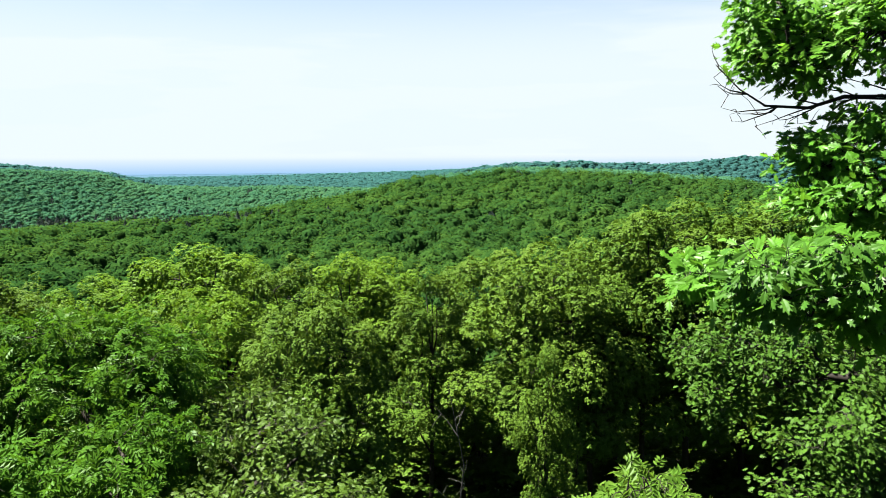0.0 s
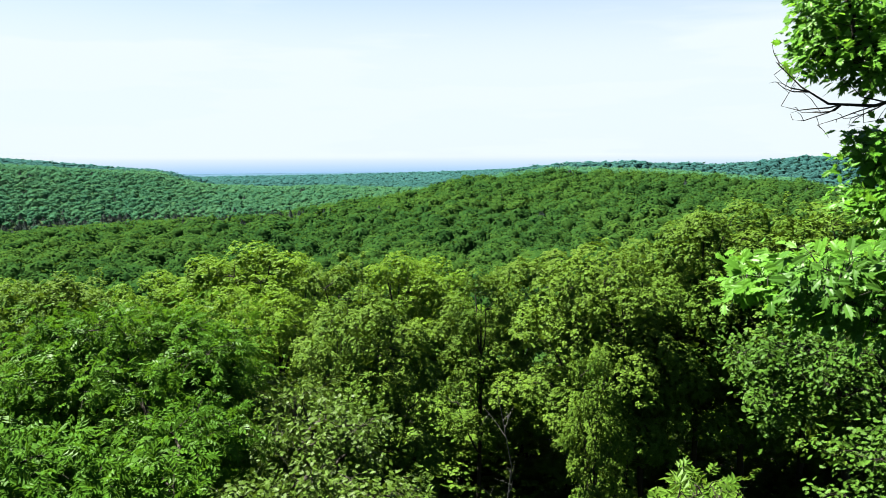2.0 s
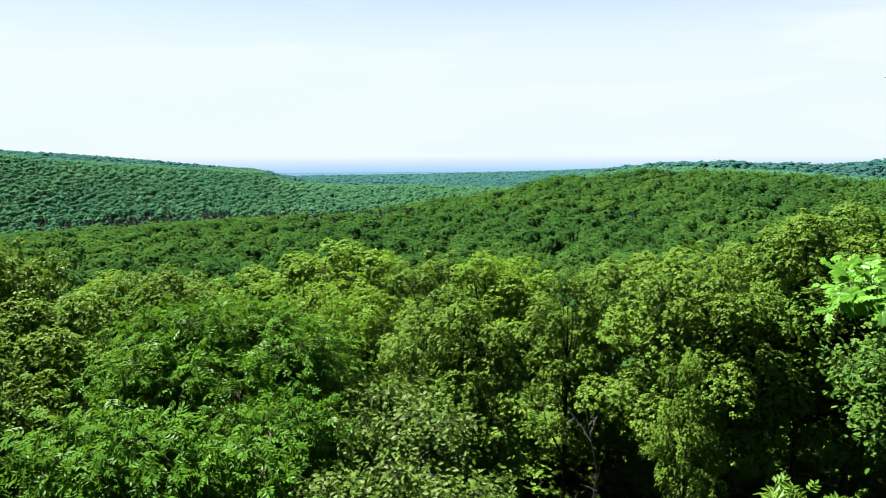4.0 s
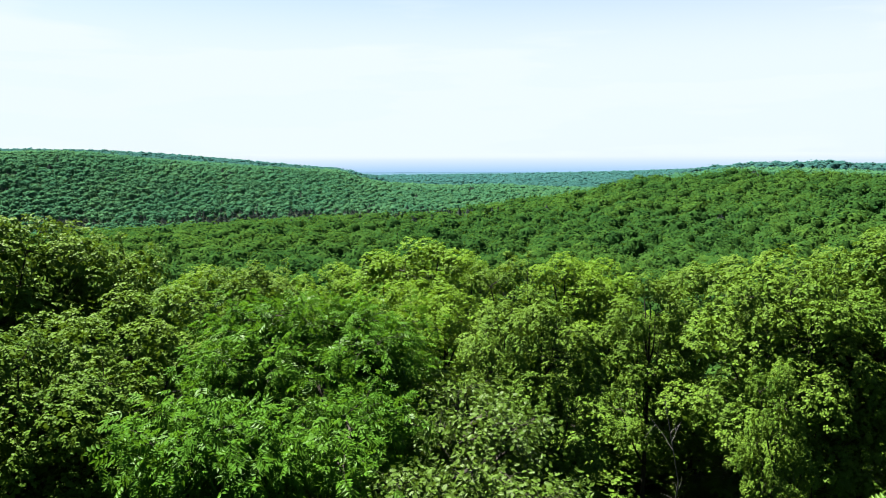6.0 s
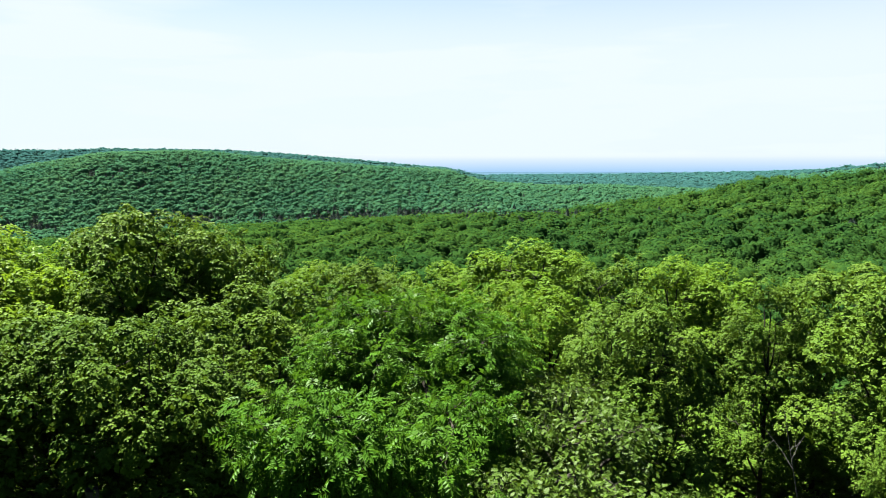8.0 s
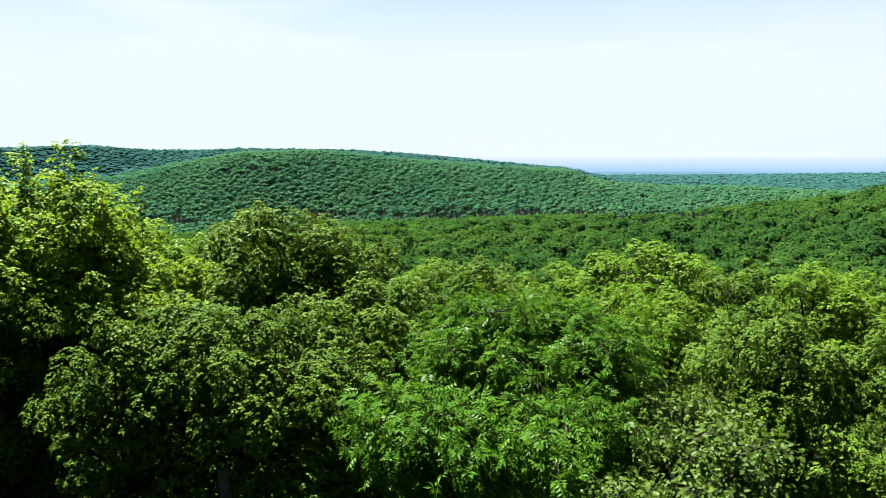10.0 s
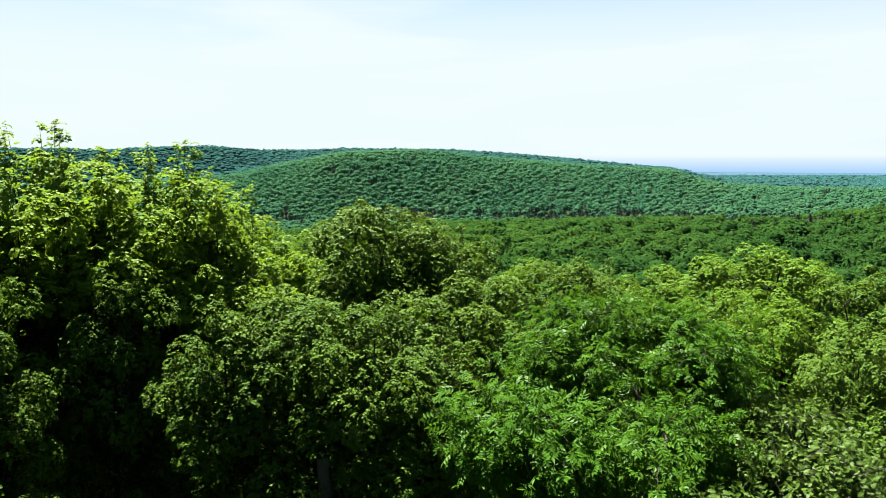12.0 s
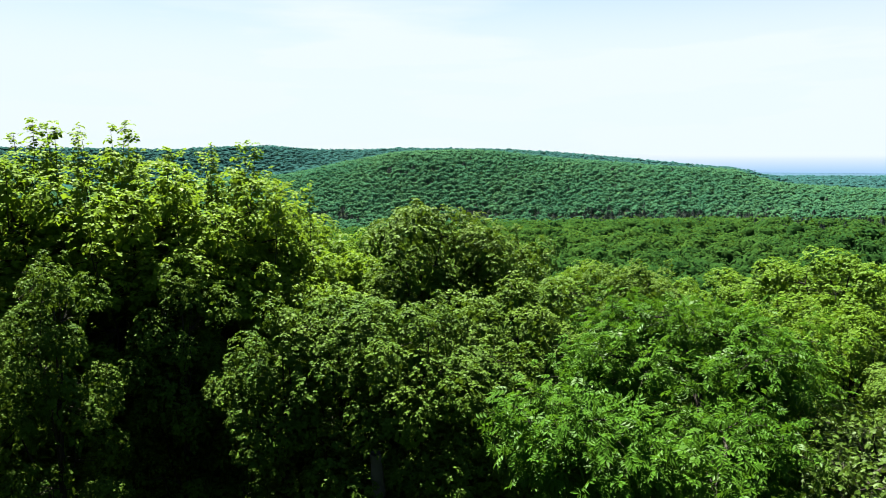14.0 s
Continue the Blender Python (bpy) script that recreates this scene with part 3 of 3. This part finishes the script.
def lobed_leaf():
    """A slim oak leaf with three pairs of pointed lobes, folded along its midrib and curling down at the tip."""
    rib = [(0, 0.0), (0, 0.36), (0, 0.58), (0, 0.8), (0, 1.0)]
    edge = [(0.05, 0.12), (0.27, 0.38), (0.14, 0.38), (0.34, 0.66), (0.15, 0.6), (0.22, 0.9), (0.1, 0.82)]
    fall = lambda x, y: 0.16 * abs(x) ** 0.8 - 0.16 * y * y - 0.5 * x * x
    vs = [(x, y, fall(x, y)) for x, y in rib] + [(x, y, fall(x, y)) for x, y in edge] + [(-x, y, fall(x, y)) for x, y in edge]
    half = [(0, 5, 1), (5, 7, 1), (5, 6, 7), (1, 7, 2), (7, 9, 2), (7, 8, 9), (2, 9, 3), (9, 11, 3), (9, 10, 11), (3, 11, 4)]
    other = [tuple(k if k < 5 else k + 7 for k in reversed(t)) for t in half]
    return vs, half + other


OAKLEAF_V, OAKLEAF_F = lobed_leaf()


def leafy_tree(name, places, foot, trunk_top, shape, leaf, per, spread_r, mat, bark, seed, droop=0.4, girth=0.16, single=None, face=0.0, twig=0.008):
    """A tree whose leafy sprays stand at given places; each spray hangs on its own bough."""
    rng = np.random.default_rng(seed)
    root = new(name)
    root.location = foot
    foot, trunk_top = Vector(foot), Vector(trunk_top)
    pts = [p - foot for p in bent(foot - Vector((0, 0, 1.0)), trunk_top, 0, rng, 6)]
    v, f = tube(pts, [girth, girth * 0.85, girth * 0.7, girth * 0.55, girth * 0.4, girth * 0.15], 8)
    child("trunk", mesh_of("trunk", v, f, bark, True), root)
    open_side = -np.array(foot.normalized()) * np.array([1, 1, 0])
    P, U, W, NN = [], [], [], []
    # each spray hangs on the nearest point of what has grown so far
    nodes = [(pts[i].lerp(pts[i + 1], t), 0.0, -1) for i in range(1, 5) for t in (0.0, 0.33, 0.66)]
    todo = sorted([(Vector(c) - foot, sr) for c, sr in places], key=lambda q: min((q[0] - n[0]).length for n in nodes))
    grown, load = [], {}
    for c, sr in todo:
        i = min(range(len(nodes)), key=lambda k: (nodes[k][0] - c).length + 0.25 * nodes[k][1] + 0.5 * max(0, nodes[k][0].z - c.z - 0.3))
        nodes.append((c, nodes[i][1] + (nodes[i][0] - c).length, i))
        grown.append((c, sr, i, len(nodes) - 1))
        k = i
        while k >= 0:
            load[k] = load.get(k, 0) + 1
            k = nodes[k][2]
    for c, sr, i, me_i in grown:
        start = nodes[i][0]
        limb_pts = bent(start, c, 0.06 * (c - start).length, rng, 6)
        g1 = twig * math.sqrt(1 + load.get(me_i, 0)) + 0.003
        g0 = g1 * 1.35
        tubes = [tube(limb_pts, [g0 + (g1 - g0) * q / 5 for q in range(6)], 6)]
        out = Vector((c.x - start.x, c.y - start.y, 0))
        out = np.array(out.normalized() if out.length > 0.1 else Vector((0, -1, 0)))
        twigs = max(int(sr * 9), 5)
        for j in range(twigs):
            d = rng.normal(size=3)
            d[2] = d[2] * 0.6 + 0.1
            d = d / np.linalg.norm(d) + out * 0.35
            e = np.array(c) + d * sr * rng.uniform(0.55, 1.05)
            base_pt = limb_pts[int(rng.integers(3, 6))]
            tp = bent(base_pt, e, 0.08, rng, 4)
            tubes.append(tube(tp, [0.006, 0.0045, 0.0035, 0.002], 3))
            n = int(per * rng.uniform(0.7, 1.3))
            tt = rng.uniform(0.25, 1.05, n)
            a, b = np.array(base_pt), np.array(e)
            P.append(a + (b - a) * tt[:, None] + rng.normal(0, spread_r, (n, 3)))
            run = d + rng.normal(0, 0.75, (n, 3))
            run[:, 2] -= droop
            up_ = np.array([0, 0, 1.0]) + face * open_side + 0.25 * out + rng.normal(0, 0.6, (n, 3))
            run -= up_ * (np.sum(run * up_, 1) / np.sum(up_ * up_, 1))[:, None] * 0.7
            run /= np.linalg.norm(run, axis=1, keepdims=True)
            side = np.cross(run, up_)
            side /= np.linalg.norm(side, axis=1, keepdims=True)
            U.append(side)
            W.append(run)
            NN.append(np.cross(side, run))
        v, f = joined_tubes(tubes)
        child("limb", mesh_of("limb", v, f, bark, True), root)
    P, U, W, NN = map(np.concatenate, (P, U, W, NN))
    sizes = leaf * rng.uniform(0.7, 1.2, len(P))
    if single:
        # the leaves of the nearest sprays, each one a piece of its own on one shared mesh
        one = mesh_of("leaf", shape[0], shape[1], single)
        near = np.argsort(np.linalg.norm(P + np.array(foot), axis=1))[:300]
        for k in near:
            ob = child("leaf", one, root)
            ob.matrix_basis = Matrix(((*(U[k] * sizes[k]), 0), (*(W[k] * sizes[k]), 0), (*(NN[k] * sizes[k]), 0), (*P[k], 1))).transposed()
        rest = np.ones(len(P), bool)
        rest[near] = False
        P, U, W, NN, sizes = P[rest], U[rest], W[rest], NN[rest], sizes[rest]
        if not len(P):
            return root
    v, f = stamped(shape[0], shape[1], P, U, W, NN, sizes)
    child("crown", mesh_of("crown", v, f, mat), root)
    return root


TOPS = {}
TEMPLATES = [maple(0, 30, 0.14, 190, 3.9, 11.5, MAPLE), maple(1, 33, 0.14, 200, 4.3, 12.0, MAPLE), maple(2, 27, 0.135, 160, 3.4, 11.5, MAPLE, 2),
             maple(3, 28, 0.145, 180, 4.0, 10.0, YOUNG), maple(4, 40, 0.135, 210, 3.8, 13.0, LIME, 9), maple(5, 32, 0.14, 190, 4.0, 12.0, MAPLE, 1),
             maple(6, 22, 0.26, 60, 4.2, 12.0, YOUNG), maple(7, 24, 0.28, 56, 4.3, 14.0, MAPLE), maple(8, 14, 0.14, 70, 4.2, 17.0, MAPLE, 0, -0.95)]
used = set()


def stand(az, top_el, r, kind, wide=1.0):
    """Plants a tree of that kind so that its top is seen at top_el."""
    p = at(az, top_el, r)
    gz = float(ground_z([p.x], [p.y])[0])
    h = max(p.z - gz, 1.5)
    q = h / TOPS[kind]
    src = TEMPLATES[kind]
    turn = pose(p.x, p.y, p.z - h, 0, 0, (az * 47 + r * 13) % 360)
    wq = wide * (0.7 + 0.3 * q)
    m = turn @ Matrix.Diagonal((wq, wq, q, 1))
    if kind in used:
        ob = copy_thing(src, m @ Matrix.Diagonal([1 / k for k in src.scale] + [1]))
    else:
        ob = src
        ob.matrix_basis = m
        used.add(kind)
    return tagged(ob, "young maple with yellow-green sunlit leaves on the slope" if kind in (3, 4, 6) else "leafy maple sapling in the shade of the slope" if kind == 8 else "maple with dense bright green leaf clumps on the slope", "tree",
                  "maples on the slope below the lookout")


# the skyline of the slope's trees, from the right to the left: direction, top, distance, kind, width
SLOPE = [
    (-30.5, -2.6, 44, 0, 1.1), (-27.3, -3.0, 38, 1, 1.1), (-24.0, -3.0, 42, 5, 1.0), (-20.1, -3.3, 40, 1, 1.0), (-16.4, -4.0, 38, 0, 0.9), (-12.6, -6.5, 40, 1, 0.9),
    (-10.2, -7.0, 33, 5, 0.8), (-7.2, -6.8, 36, 1, 1.0), (-2.6, -8.2, 44, 0, 0.9), (1.1, -8.7, 40, 2, 0.8), (4.4, -8.2, 58, 3, 1.1), (8.0, -7.8, 54, 3, 1.0),
    (12.5, -7.8, 36, 2, 0.9), (15.7, -7.9, 56, 3, 1.0), (19.5, -6.7, 50, 3, 1.2), (22.5, -7.9, 60, 3, 1.2), (26.0, -8.6, 62, 3, 1.1), (30.4, -8.5, 36, 2, 0.8),
    (33.3, -8.2, 34, 0, 0.8), (36.5, -8.4, 48, 3, 1.0), (42.9, -5.1, 27, 2, 0.75), (46.2, -4.1, 26, 1, 0.75), (50.2, -3.6, 25, 0, 0.8), (54.6, -6.0, 32, 3, 0.9),
    (58.0, -4.7, 33, 3, 0.9), (61.0, -2.0, 27, 4, 0.9), (64.5, 1.0, 25, 4, 0.9), (68.6, 0.5, 26, 4, 1.0), (73.0, 2.4, 24, 4, 0.9), (78.5, 2.4, 25, 4, 1.0), (84.0, 2.8, 27, 4, 0.9),
    # nearer trees that stand before them with lower tops
    (-8.2, -14.8, 25, 2, 0.42), (9.3, -11.6, 29, 0, 0.7),
    (41.5, -9.5, 22, 0, 0.75), (46.5, -10.8, 19, 5, 0.65), (51.0, -11.5, 18, 1, 0.62), (56.5, -10.5, 19, 0, 0.7), (61.5, -10.5, 19, 2, 0.6), 
    (78.5, -6.5, 19.0, 2, 0.5), (69.5, -8.0, 21.0, 2, 0.55), (63.5, -9.0, 32, 1, 0.9), (70.0, -8.0, 31, 5, 0.9), (76.5, -7.0, 31, 1, 0.9), (25.5, -11.5, 32, 0, 0.8), (29.5, -12.0, 27, 5, 0.7), (34.5, -12.0, 25, 1, 0.7), (17.0, -10.6, 38, 3, 0.8), (21.5, -10.2, 42, 3, 0.9), (13.0, -11.5, 30, 5, 0.7),
]
for row in SLOPE:
    stand(*row)
# further trees between the skyline and the valley woods
for a in np.arange(-36, 86, 4.2):
    for r in (44, 54, 72, 90):
        p = at(a + rng.uniform(-1.2, 1.2), 0, r + rng.uniform(-5, 5))
        gz = float(ground_z([p.x], [p.y])[0])
        lim = float(np.interp(a, [-40, -20, -12, 0, 35, 45, 55, 85], [-4.0, -4.5, -7.6, -9.2, -9.2, -8.0, -7.0, -3.0]))
        el = min(lim, math.degrees(math.atan2(gz + 14 - EYE, r)))
        if gz + 6 < EYE + r * math.tan(radians(el)):
            stand(a, el if r > 50 else el - 1.5, r, 6 if r > 50 and rng.random() < 0.6 else 7, 1.1)

# the woods go on beside and behind the lookout, unseen, added for shade
for a, r, h in [(91, 31, 15), (97, 22, 15), (99, 34, 17), (104, 15, 14), (108, 25, 17), (112, 17, 16), (118, 10, 13), (124, 20, 17), (128, 12, 15), (136, 16, 16), (146, 14, 14), (150, 22, 16), (165, 16, 15), (180, 13, 14),
                (192, 20, 16), (208, 15, 15), (222, 13, 14), (238, 18, 16), (254, 13, 14), (270, 17, 15), (284, 12, 13), (300, 18, 15)]:
    p = at(a, 0, r)
    gz = float(ground_z([p.x], [p.y])[0])
    stand(a, math.degrees(math.atan2(gz + h - EYE, r)), r, 7, 1.0)

# saplings in the shade under them
for k in range(34):
    b, q = -36 + 121 * ((k * 0.618) % 1.0), 18 + 16 * ((k * 0.3819 + 0.2) % 1.0)
    p = at(b, 0, q)
    gz = float(ground_z([p.x], [p.y])[0])
    stand(b, math.degrees(math.atan2(gz + rng.uniform(2.5, 5.5) - EYE, q)), q, 8, 0.7)

# ------------------------------------------------------------------ ash tree with feathered leaves, below the lookout
rg = np.random.default_rng(31)


def sprays(regions):
    """Places for leafy sprays: within patches given as direction, height angle, distance, number, half widths and spray size."""
    out = []
    for az0, el0, r, n, sa, se, sr in regions:
        for k in range(n):
            a, q = rg.uniform(0, 2 * math.pi), math.sqrt(rg.uniform(0, 1))
            out.append((at(az0 + sa * q * math.cos(a), el0 + se * q * math.sin(a), r + rg.uniform(-0.7, 0.7)), sr))
    return out


def foot_at(az, r):
    p = at(az, 0, r)
    p.z = float(ground_z([p.x], [p.y])[0])
    return p


spots = sprays([(29.0, -13.2, 15.5, 22, 6.0, 1.3, 0.7), (29.0, -17.0, 14.5, 40, 8.0, 2.8, 0.7), (23.0, -15.5, 15.5, 16, 4.0, 2.6, 0.7), (38.5, -22.0, 11.0, 26, 6.0, 2.2, 0.6), (33.0, -24.5, 10.5, 30, 8.0, 3.2, 0.6),
                (25.0, -21.5, 13.0, 20, 4.5, 2.6, 0.7)])
tagged(leafy_tree("ash_tree", spots, foot_at(30.0, 14.0), at(29.5, -14.0, 14.8), (FEATHER_V, FEATHER_F), 0.26, 12, 0.13, ASH, BARK, 41, 0.5, 0.07), "ash tree with drooping feathered bright green leaves", "tree")

# pale oak beside it
spots = sprays([(16.5, -20.0, 14.5, 22, 3.2, 1.6, 0.55), (14.0, -23.0, 13.0, 34, 5.4, 2.2, 0.55), (16.0, -27.0, 11.0, 34, 9.0, 2.0, 0.5)])
tagged(leafy_tree("pale_oak_tree", spots, foot_at(15.5, 13.5), at(15.8, -19.5, 14.2), (OAKLEAF_V, OAKLEAF_F), 0.12, 24, 0.13, PALE, BARK, 43, 0.55, 0.1), "small oak with pale grey-green drooping leaves", "tree")

# red oak whose boughs reach into the view
UPPER = [(-24.0, 9.8, 12, 12, 1.5, 1.4, 0.42), (-24.2, 6.8, 12, 14, 1.4, 1.3, 0.42), (-27.5, 8.6, 12, 28, 2.2, 2.9, 0.48), (-31.5, 8.5, 11.6, 24, 2.4, 3.2, 0.48), (-27.0, 5.6, 12, 8, 1.6, 0.7, 0.36), (-36.0, 7.0, 11.5, 14, 3.0, 5.0, 0.6)]
MIDDLE = [(-31.2, 2.0, 11.6, 10, 1.6, 0.7, 0.42), (-28.3, 0.2, 11.8, 18, 2.6, 1.1, 0.45), (-29.6, -2.6, 11.5, 30, 2.8, 2.0, 0.46), (-35.0, -2.0, 11.5, 10, 2.5, 4.0, 0.6)]
CLOSE = [(-20.4, -9.4, 7.4, 9, 1.6, 0.6, 0.2), (-23.6, -9.3, 7.3, 18, 2.3, 1.4, 0.24), (-27.4, -9.6, 7.2, 28, 2.8, 2.4, 0.27), (-31.0, -9.0, 7.3, 22, 2.4, 3.0, 0.28)]
LOWER = [(-20.4, -15.4, 17.3, 12, 1.8, 0.8, 0.6), (-23.6, -15.0, 17.2, 26, 3.0, 1.6, 0.65), (-22.2, -18.0, 17.0, 10, 1.2, 1.4, 0.55), (-28.5, -15.5, 17.0, 30, 3.6, 2.0, 0.65), (-30.0, -20.0, 15.5, 16, 2.6, 2.2, 0.6),
         (-29.8, -24.2, 14.5, 14, 3.0, 2.0, 0.6)]
spots = sprays(UPPER) + sprays(MIDDLE)
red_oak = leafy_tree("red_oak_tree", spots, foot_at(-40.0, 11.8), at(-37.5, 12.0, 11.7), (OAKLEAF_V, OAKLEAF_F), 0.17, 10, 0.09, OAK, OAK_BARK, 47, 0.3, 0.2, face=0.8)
tagged(red_oak, "red oak with bright lobed leaves and dark boughs", "tree")
# its bare-tipped bough against the sky
stem = [at(a, e, r) - red_oak.location for a, e, r in [(-38.6, 5.2, 11.8), (-35, 4.5, 11.7), (-31.7, 3.75, 11.6), (-29.2, 3.9, 11.5), (-27.0, 3.2, 11.4), (-24.2, 3.45, 11.4), (-22.4, 4.7, 11.4), (-20.7, 6.5, 11.4)]]
rg2 = np.random.default_rng(5)
wood = [tube(stem, [0.06, 0.048, 0.038, 0.03, 0.024, 0.017, 0.011, 0.005], 7)]
for k, a, e in [(7, -20.4, 7.6), (6, -20.6, 5.6), (6, -20.9, 5.0), (5, -21.2, 3.4), (5, -22.0, 2.4), (4, -23.6, 2.0), (4, -24.6, 5.4), (3, -26.4, 2.1), (3, -26.0, 5.8), (2, -28.6, 5.6), (2, -29.5, 1.8), (5, -22.6, 2.9), (4, -25.2, 2.4)]:
    tip = at(a, e, 11.4 + rg2.uniform(-0.2, 0.2)) - red_oak.location
    pts = bent(stem[k - 1].lerp(stem[k], 0.7), tip, -0.05, rg2, 5)
    wood.append(tube(pts, [0.014, 0.011, 0.009, 0.006, 0.003], 4))
    for j in range(3):
        q = pts[2 + j % 3]
        wood.append(tube(bent(q, q + Vector(rg2.normal(0, 0.16, 3)), 0.02, rg2, 3), [0.006, 0.005, 0.0025], 3))
v, f = joined_tubes(wood)
child("bough", mesh_of("bough", v, f, OAK_BARK, True), red_oak, "dark bare-tipped bough")
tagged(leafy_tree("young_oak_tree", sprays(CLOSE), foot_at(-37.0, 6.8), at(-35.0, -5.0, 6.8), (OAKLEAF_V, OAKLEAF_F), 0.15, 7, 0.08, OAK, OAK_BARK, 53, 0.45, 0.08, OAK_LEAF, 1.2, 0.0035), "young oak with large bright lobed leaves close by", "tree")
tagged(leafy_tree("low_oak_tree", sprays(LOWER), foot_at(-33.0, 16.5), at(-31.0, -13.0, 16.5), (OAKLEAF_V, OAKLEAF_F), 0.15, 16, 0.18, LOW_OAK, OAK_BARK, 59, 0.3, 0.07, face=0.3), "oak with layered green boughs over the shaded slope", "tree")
# small hickory whose topmost leaves come up from below
spots = sprays([(-15.6, -25.6, 5.6, 14, 3.0, 0.7, 0.2), (-15.8, -27.6, 5.5, 12, 3.2, 0.9, 0.22)])
tagged(leafy_tree("hickory_sapling", spots, foot_at(-16.0, 5.7), at(-16.3, -26.5, 5.6), (FEATHER_V, FEATHER_F), 0.17, 4, 0.05, FRESH, BARK, 61, 0.6, 0.02, FRESH_LEAF, 0.3, 0.002), "hickory sapling with fresh light green feathered leaves", "sapling")

# a grey broken trunk among the shaded undergrowth
rg3 = np.random.default_rng(71)
base = foot_at(54.1, 16.0)
snag = new("tree_stump")
snag.location = base
tip = at(54.1, -23.6, 16.0) - base
line = bent((0, 0, -0.6), tip, 0, rg3, 6)
v, f = tube(line, [0.27, 0.24, 0.22, 0.21, 0.2, 0.13], 9)
child("trunk", mesh_of("trunk", v, f, DEADWOOD, True), snag)
v, f = joined_tubes([tube(bent(line[4], line[4] + Vector((0.35, -0.2, 0.5)), 0, rg3, 4), [0.06, 0.05, 0.04, 0.02], 5), tube(bent(line[3], line[3] + Vector((-0.4, -0.1, 0.35)), 0, rg3, 4), [0.05, 0.04, 0.03, 0.015], 5)])
child("branch_stub", mesh_of("branch_stub", v, f, DEADWOOD, True), snag)
tagged(snag, "weathered grey broken trunk in the shaded undergrowth", "stump")

# a bare dead sapling with pale twigs
base = foot_at(-0.6, 17.0)
dead = new("dead_sapling")
dead.location = base
tip = at(-0.4, -18.6, 17.0) - base
line = bent((0, 0, -0.4), tip, 0, rg3, 8)
v, f = tube(line, [0.05, 0.045, 0.04, 0.035, 0.03, 0.024, 0.016, 0.006], 6)
child("trunk", mesh_of("trunk", v, f, DEADWOOD, True), dead)
for k in range(3, 8):
    for j in range(3):
        q = line[k - 1].lerp(line[k], rg3.uniform(0, 1))
        e = q + Vector((rg3.normal(0, 0.5), rg3.normal(0, 0.5), rg3.uniform(0.2, 0.8)))
        pts = bent(q, e, -0.05, rg3, 5)
        v, f = joined_tubes([tube(pts, [0.014, 0.012, 0.01, 0.007, 0.003], 4)] + [tube(bent(pts[m], pts[m] + Vector(rg3.normal(0, 0.2, 3)), 0, rg3, 3), [0.006, 0.004, 0.002], 3) for m in (2, 3)])
        child("twig", mesh_of("twig", v, f, DEADWOOD, True), dead)
tagged(dead, "bare dead sapling with pale grey twigs", "sapling")

# low leafy undergrowth on the shaded slope: bushes of many leaves
rg4 = np.random.default_rng(83)
n = 2600
az_, r_ = rg4.uniform(-42, 94, n), np.sqrt(rg4.uniform(9.0 ** 2, 100.0 ** 2, n))
x_, y_ = -np.sin(np.radians(az_)) * r_, np.cos(np.radians(az_)) * r_
bush = np.stack([x_, y_, ground_z(x_, y_)], 1)
tall = np.where(r_ > 28, rg4.uniform(0.8, 2.8, n), rg4.uniform(0.5, 1.2, n))
d = rg4.normal(size=(n, 12, 3))
d /= np.linalg.norm(d, axis=2, keepdims=True)
d[:, :, 2] = np.abs(d[:, :, 2])
P = (bush[:, None] + d * tall[:, None, None] * np.array([0.9, 0.9, 1.0]) * rg4.uniform(0.5, 1.0, (n, 12, 1))).reshape(-1, 3)
u, w, nn = frames_for(np.array([0, 0, 1.0]) + rg4.normal(0, 0.5, P.shape), rg4)
v, f = stamped(SPRIG_V, SPRIG_F, P, u, w, nn, rg4.uniform(0.1, 0.2, len(P)))
tagged(new("undergrowth", mesh_of("undergrowth", v, f, MAPLE)), "low leafy undergrowth in deep shade", "undergrowth", kind="stuff")
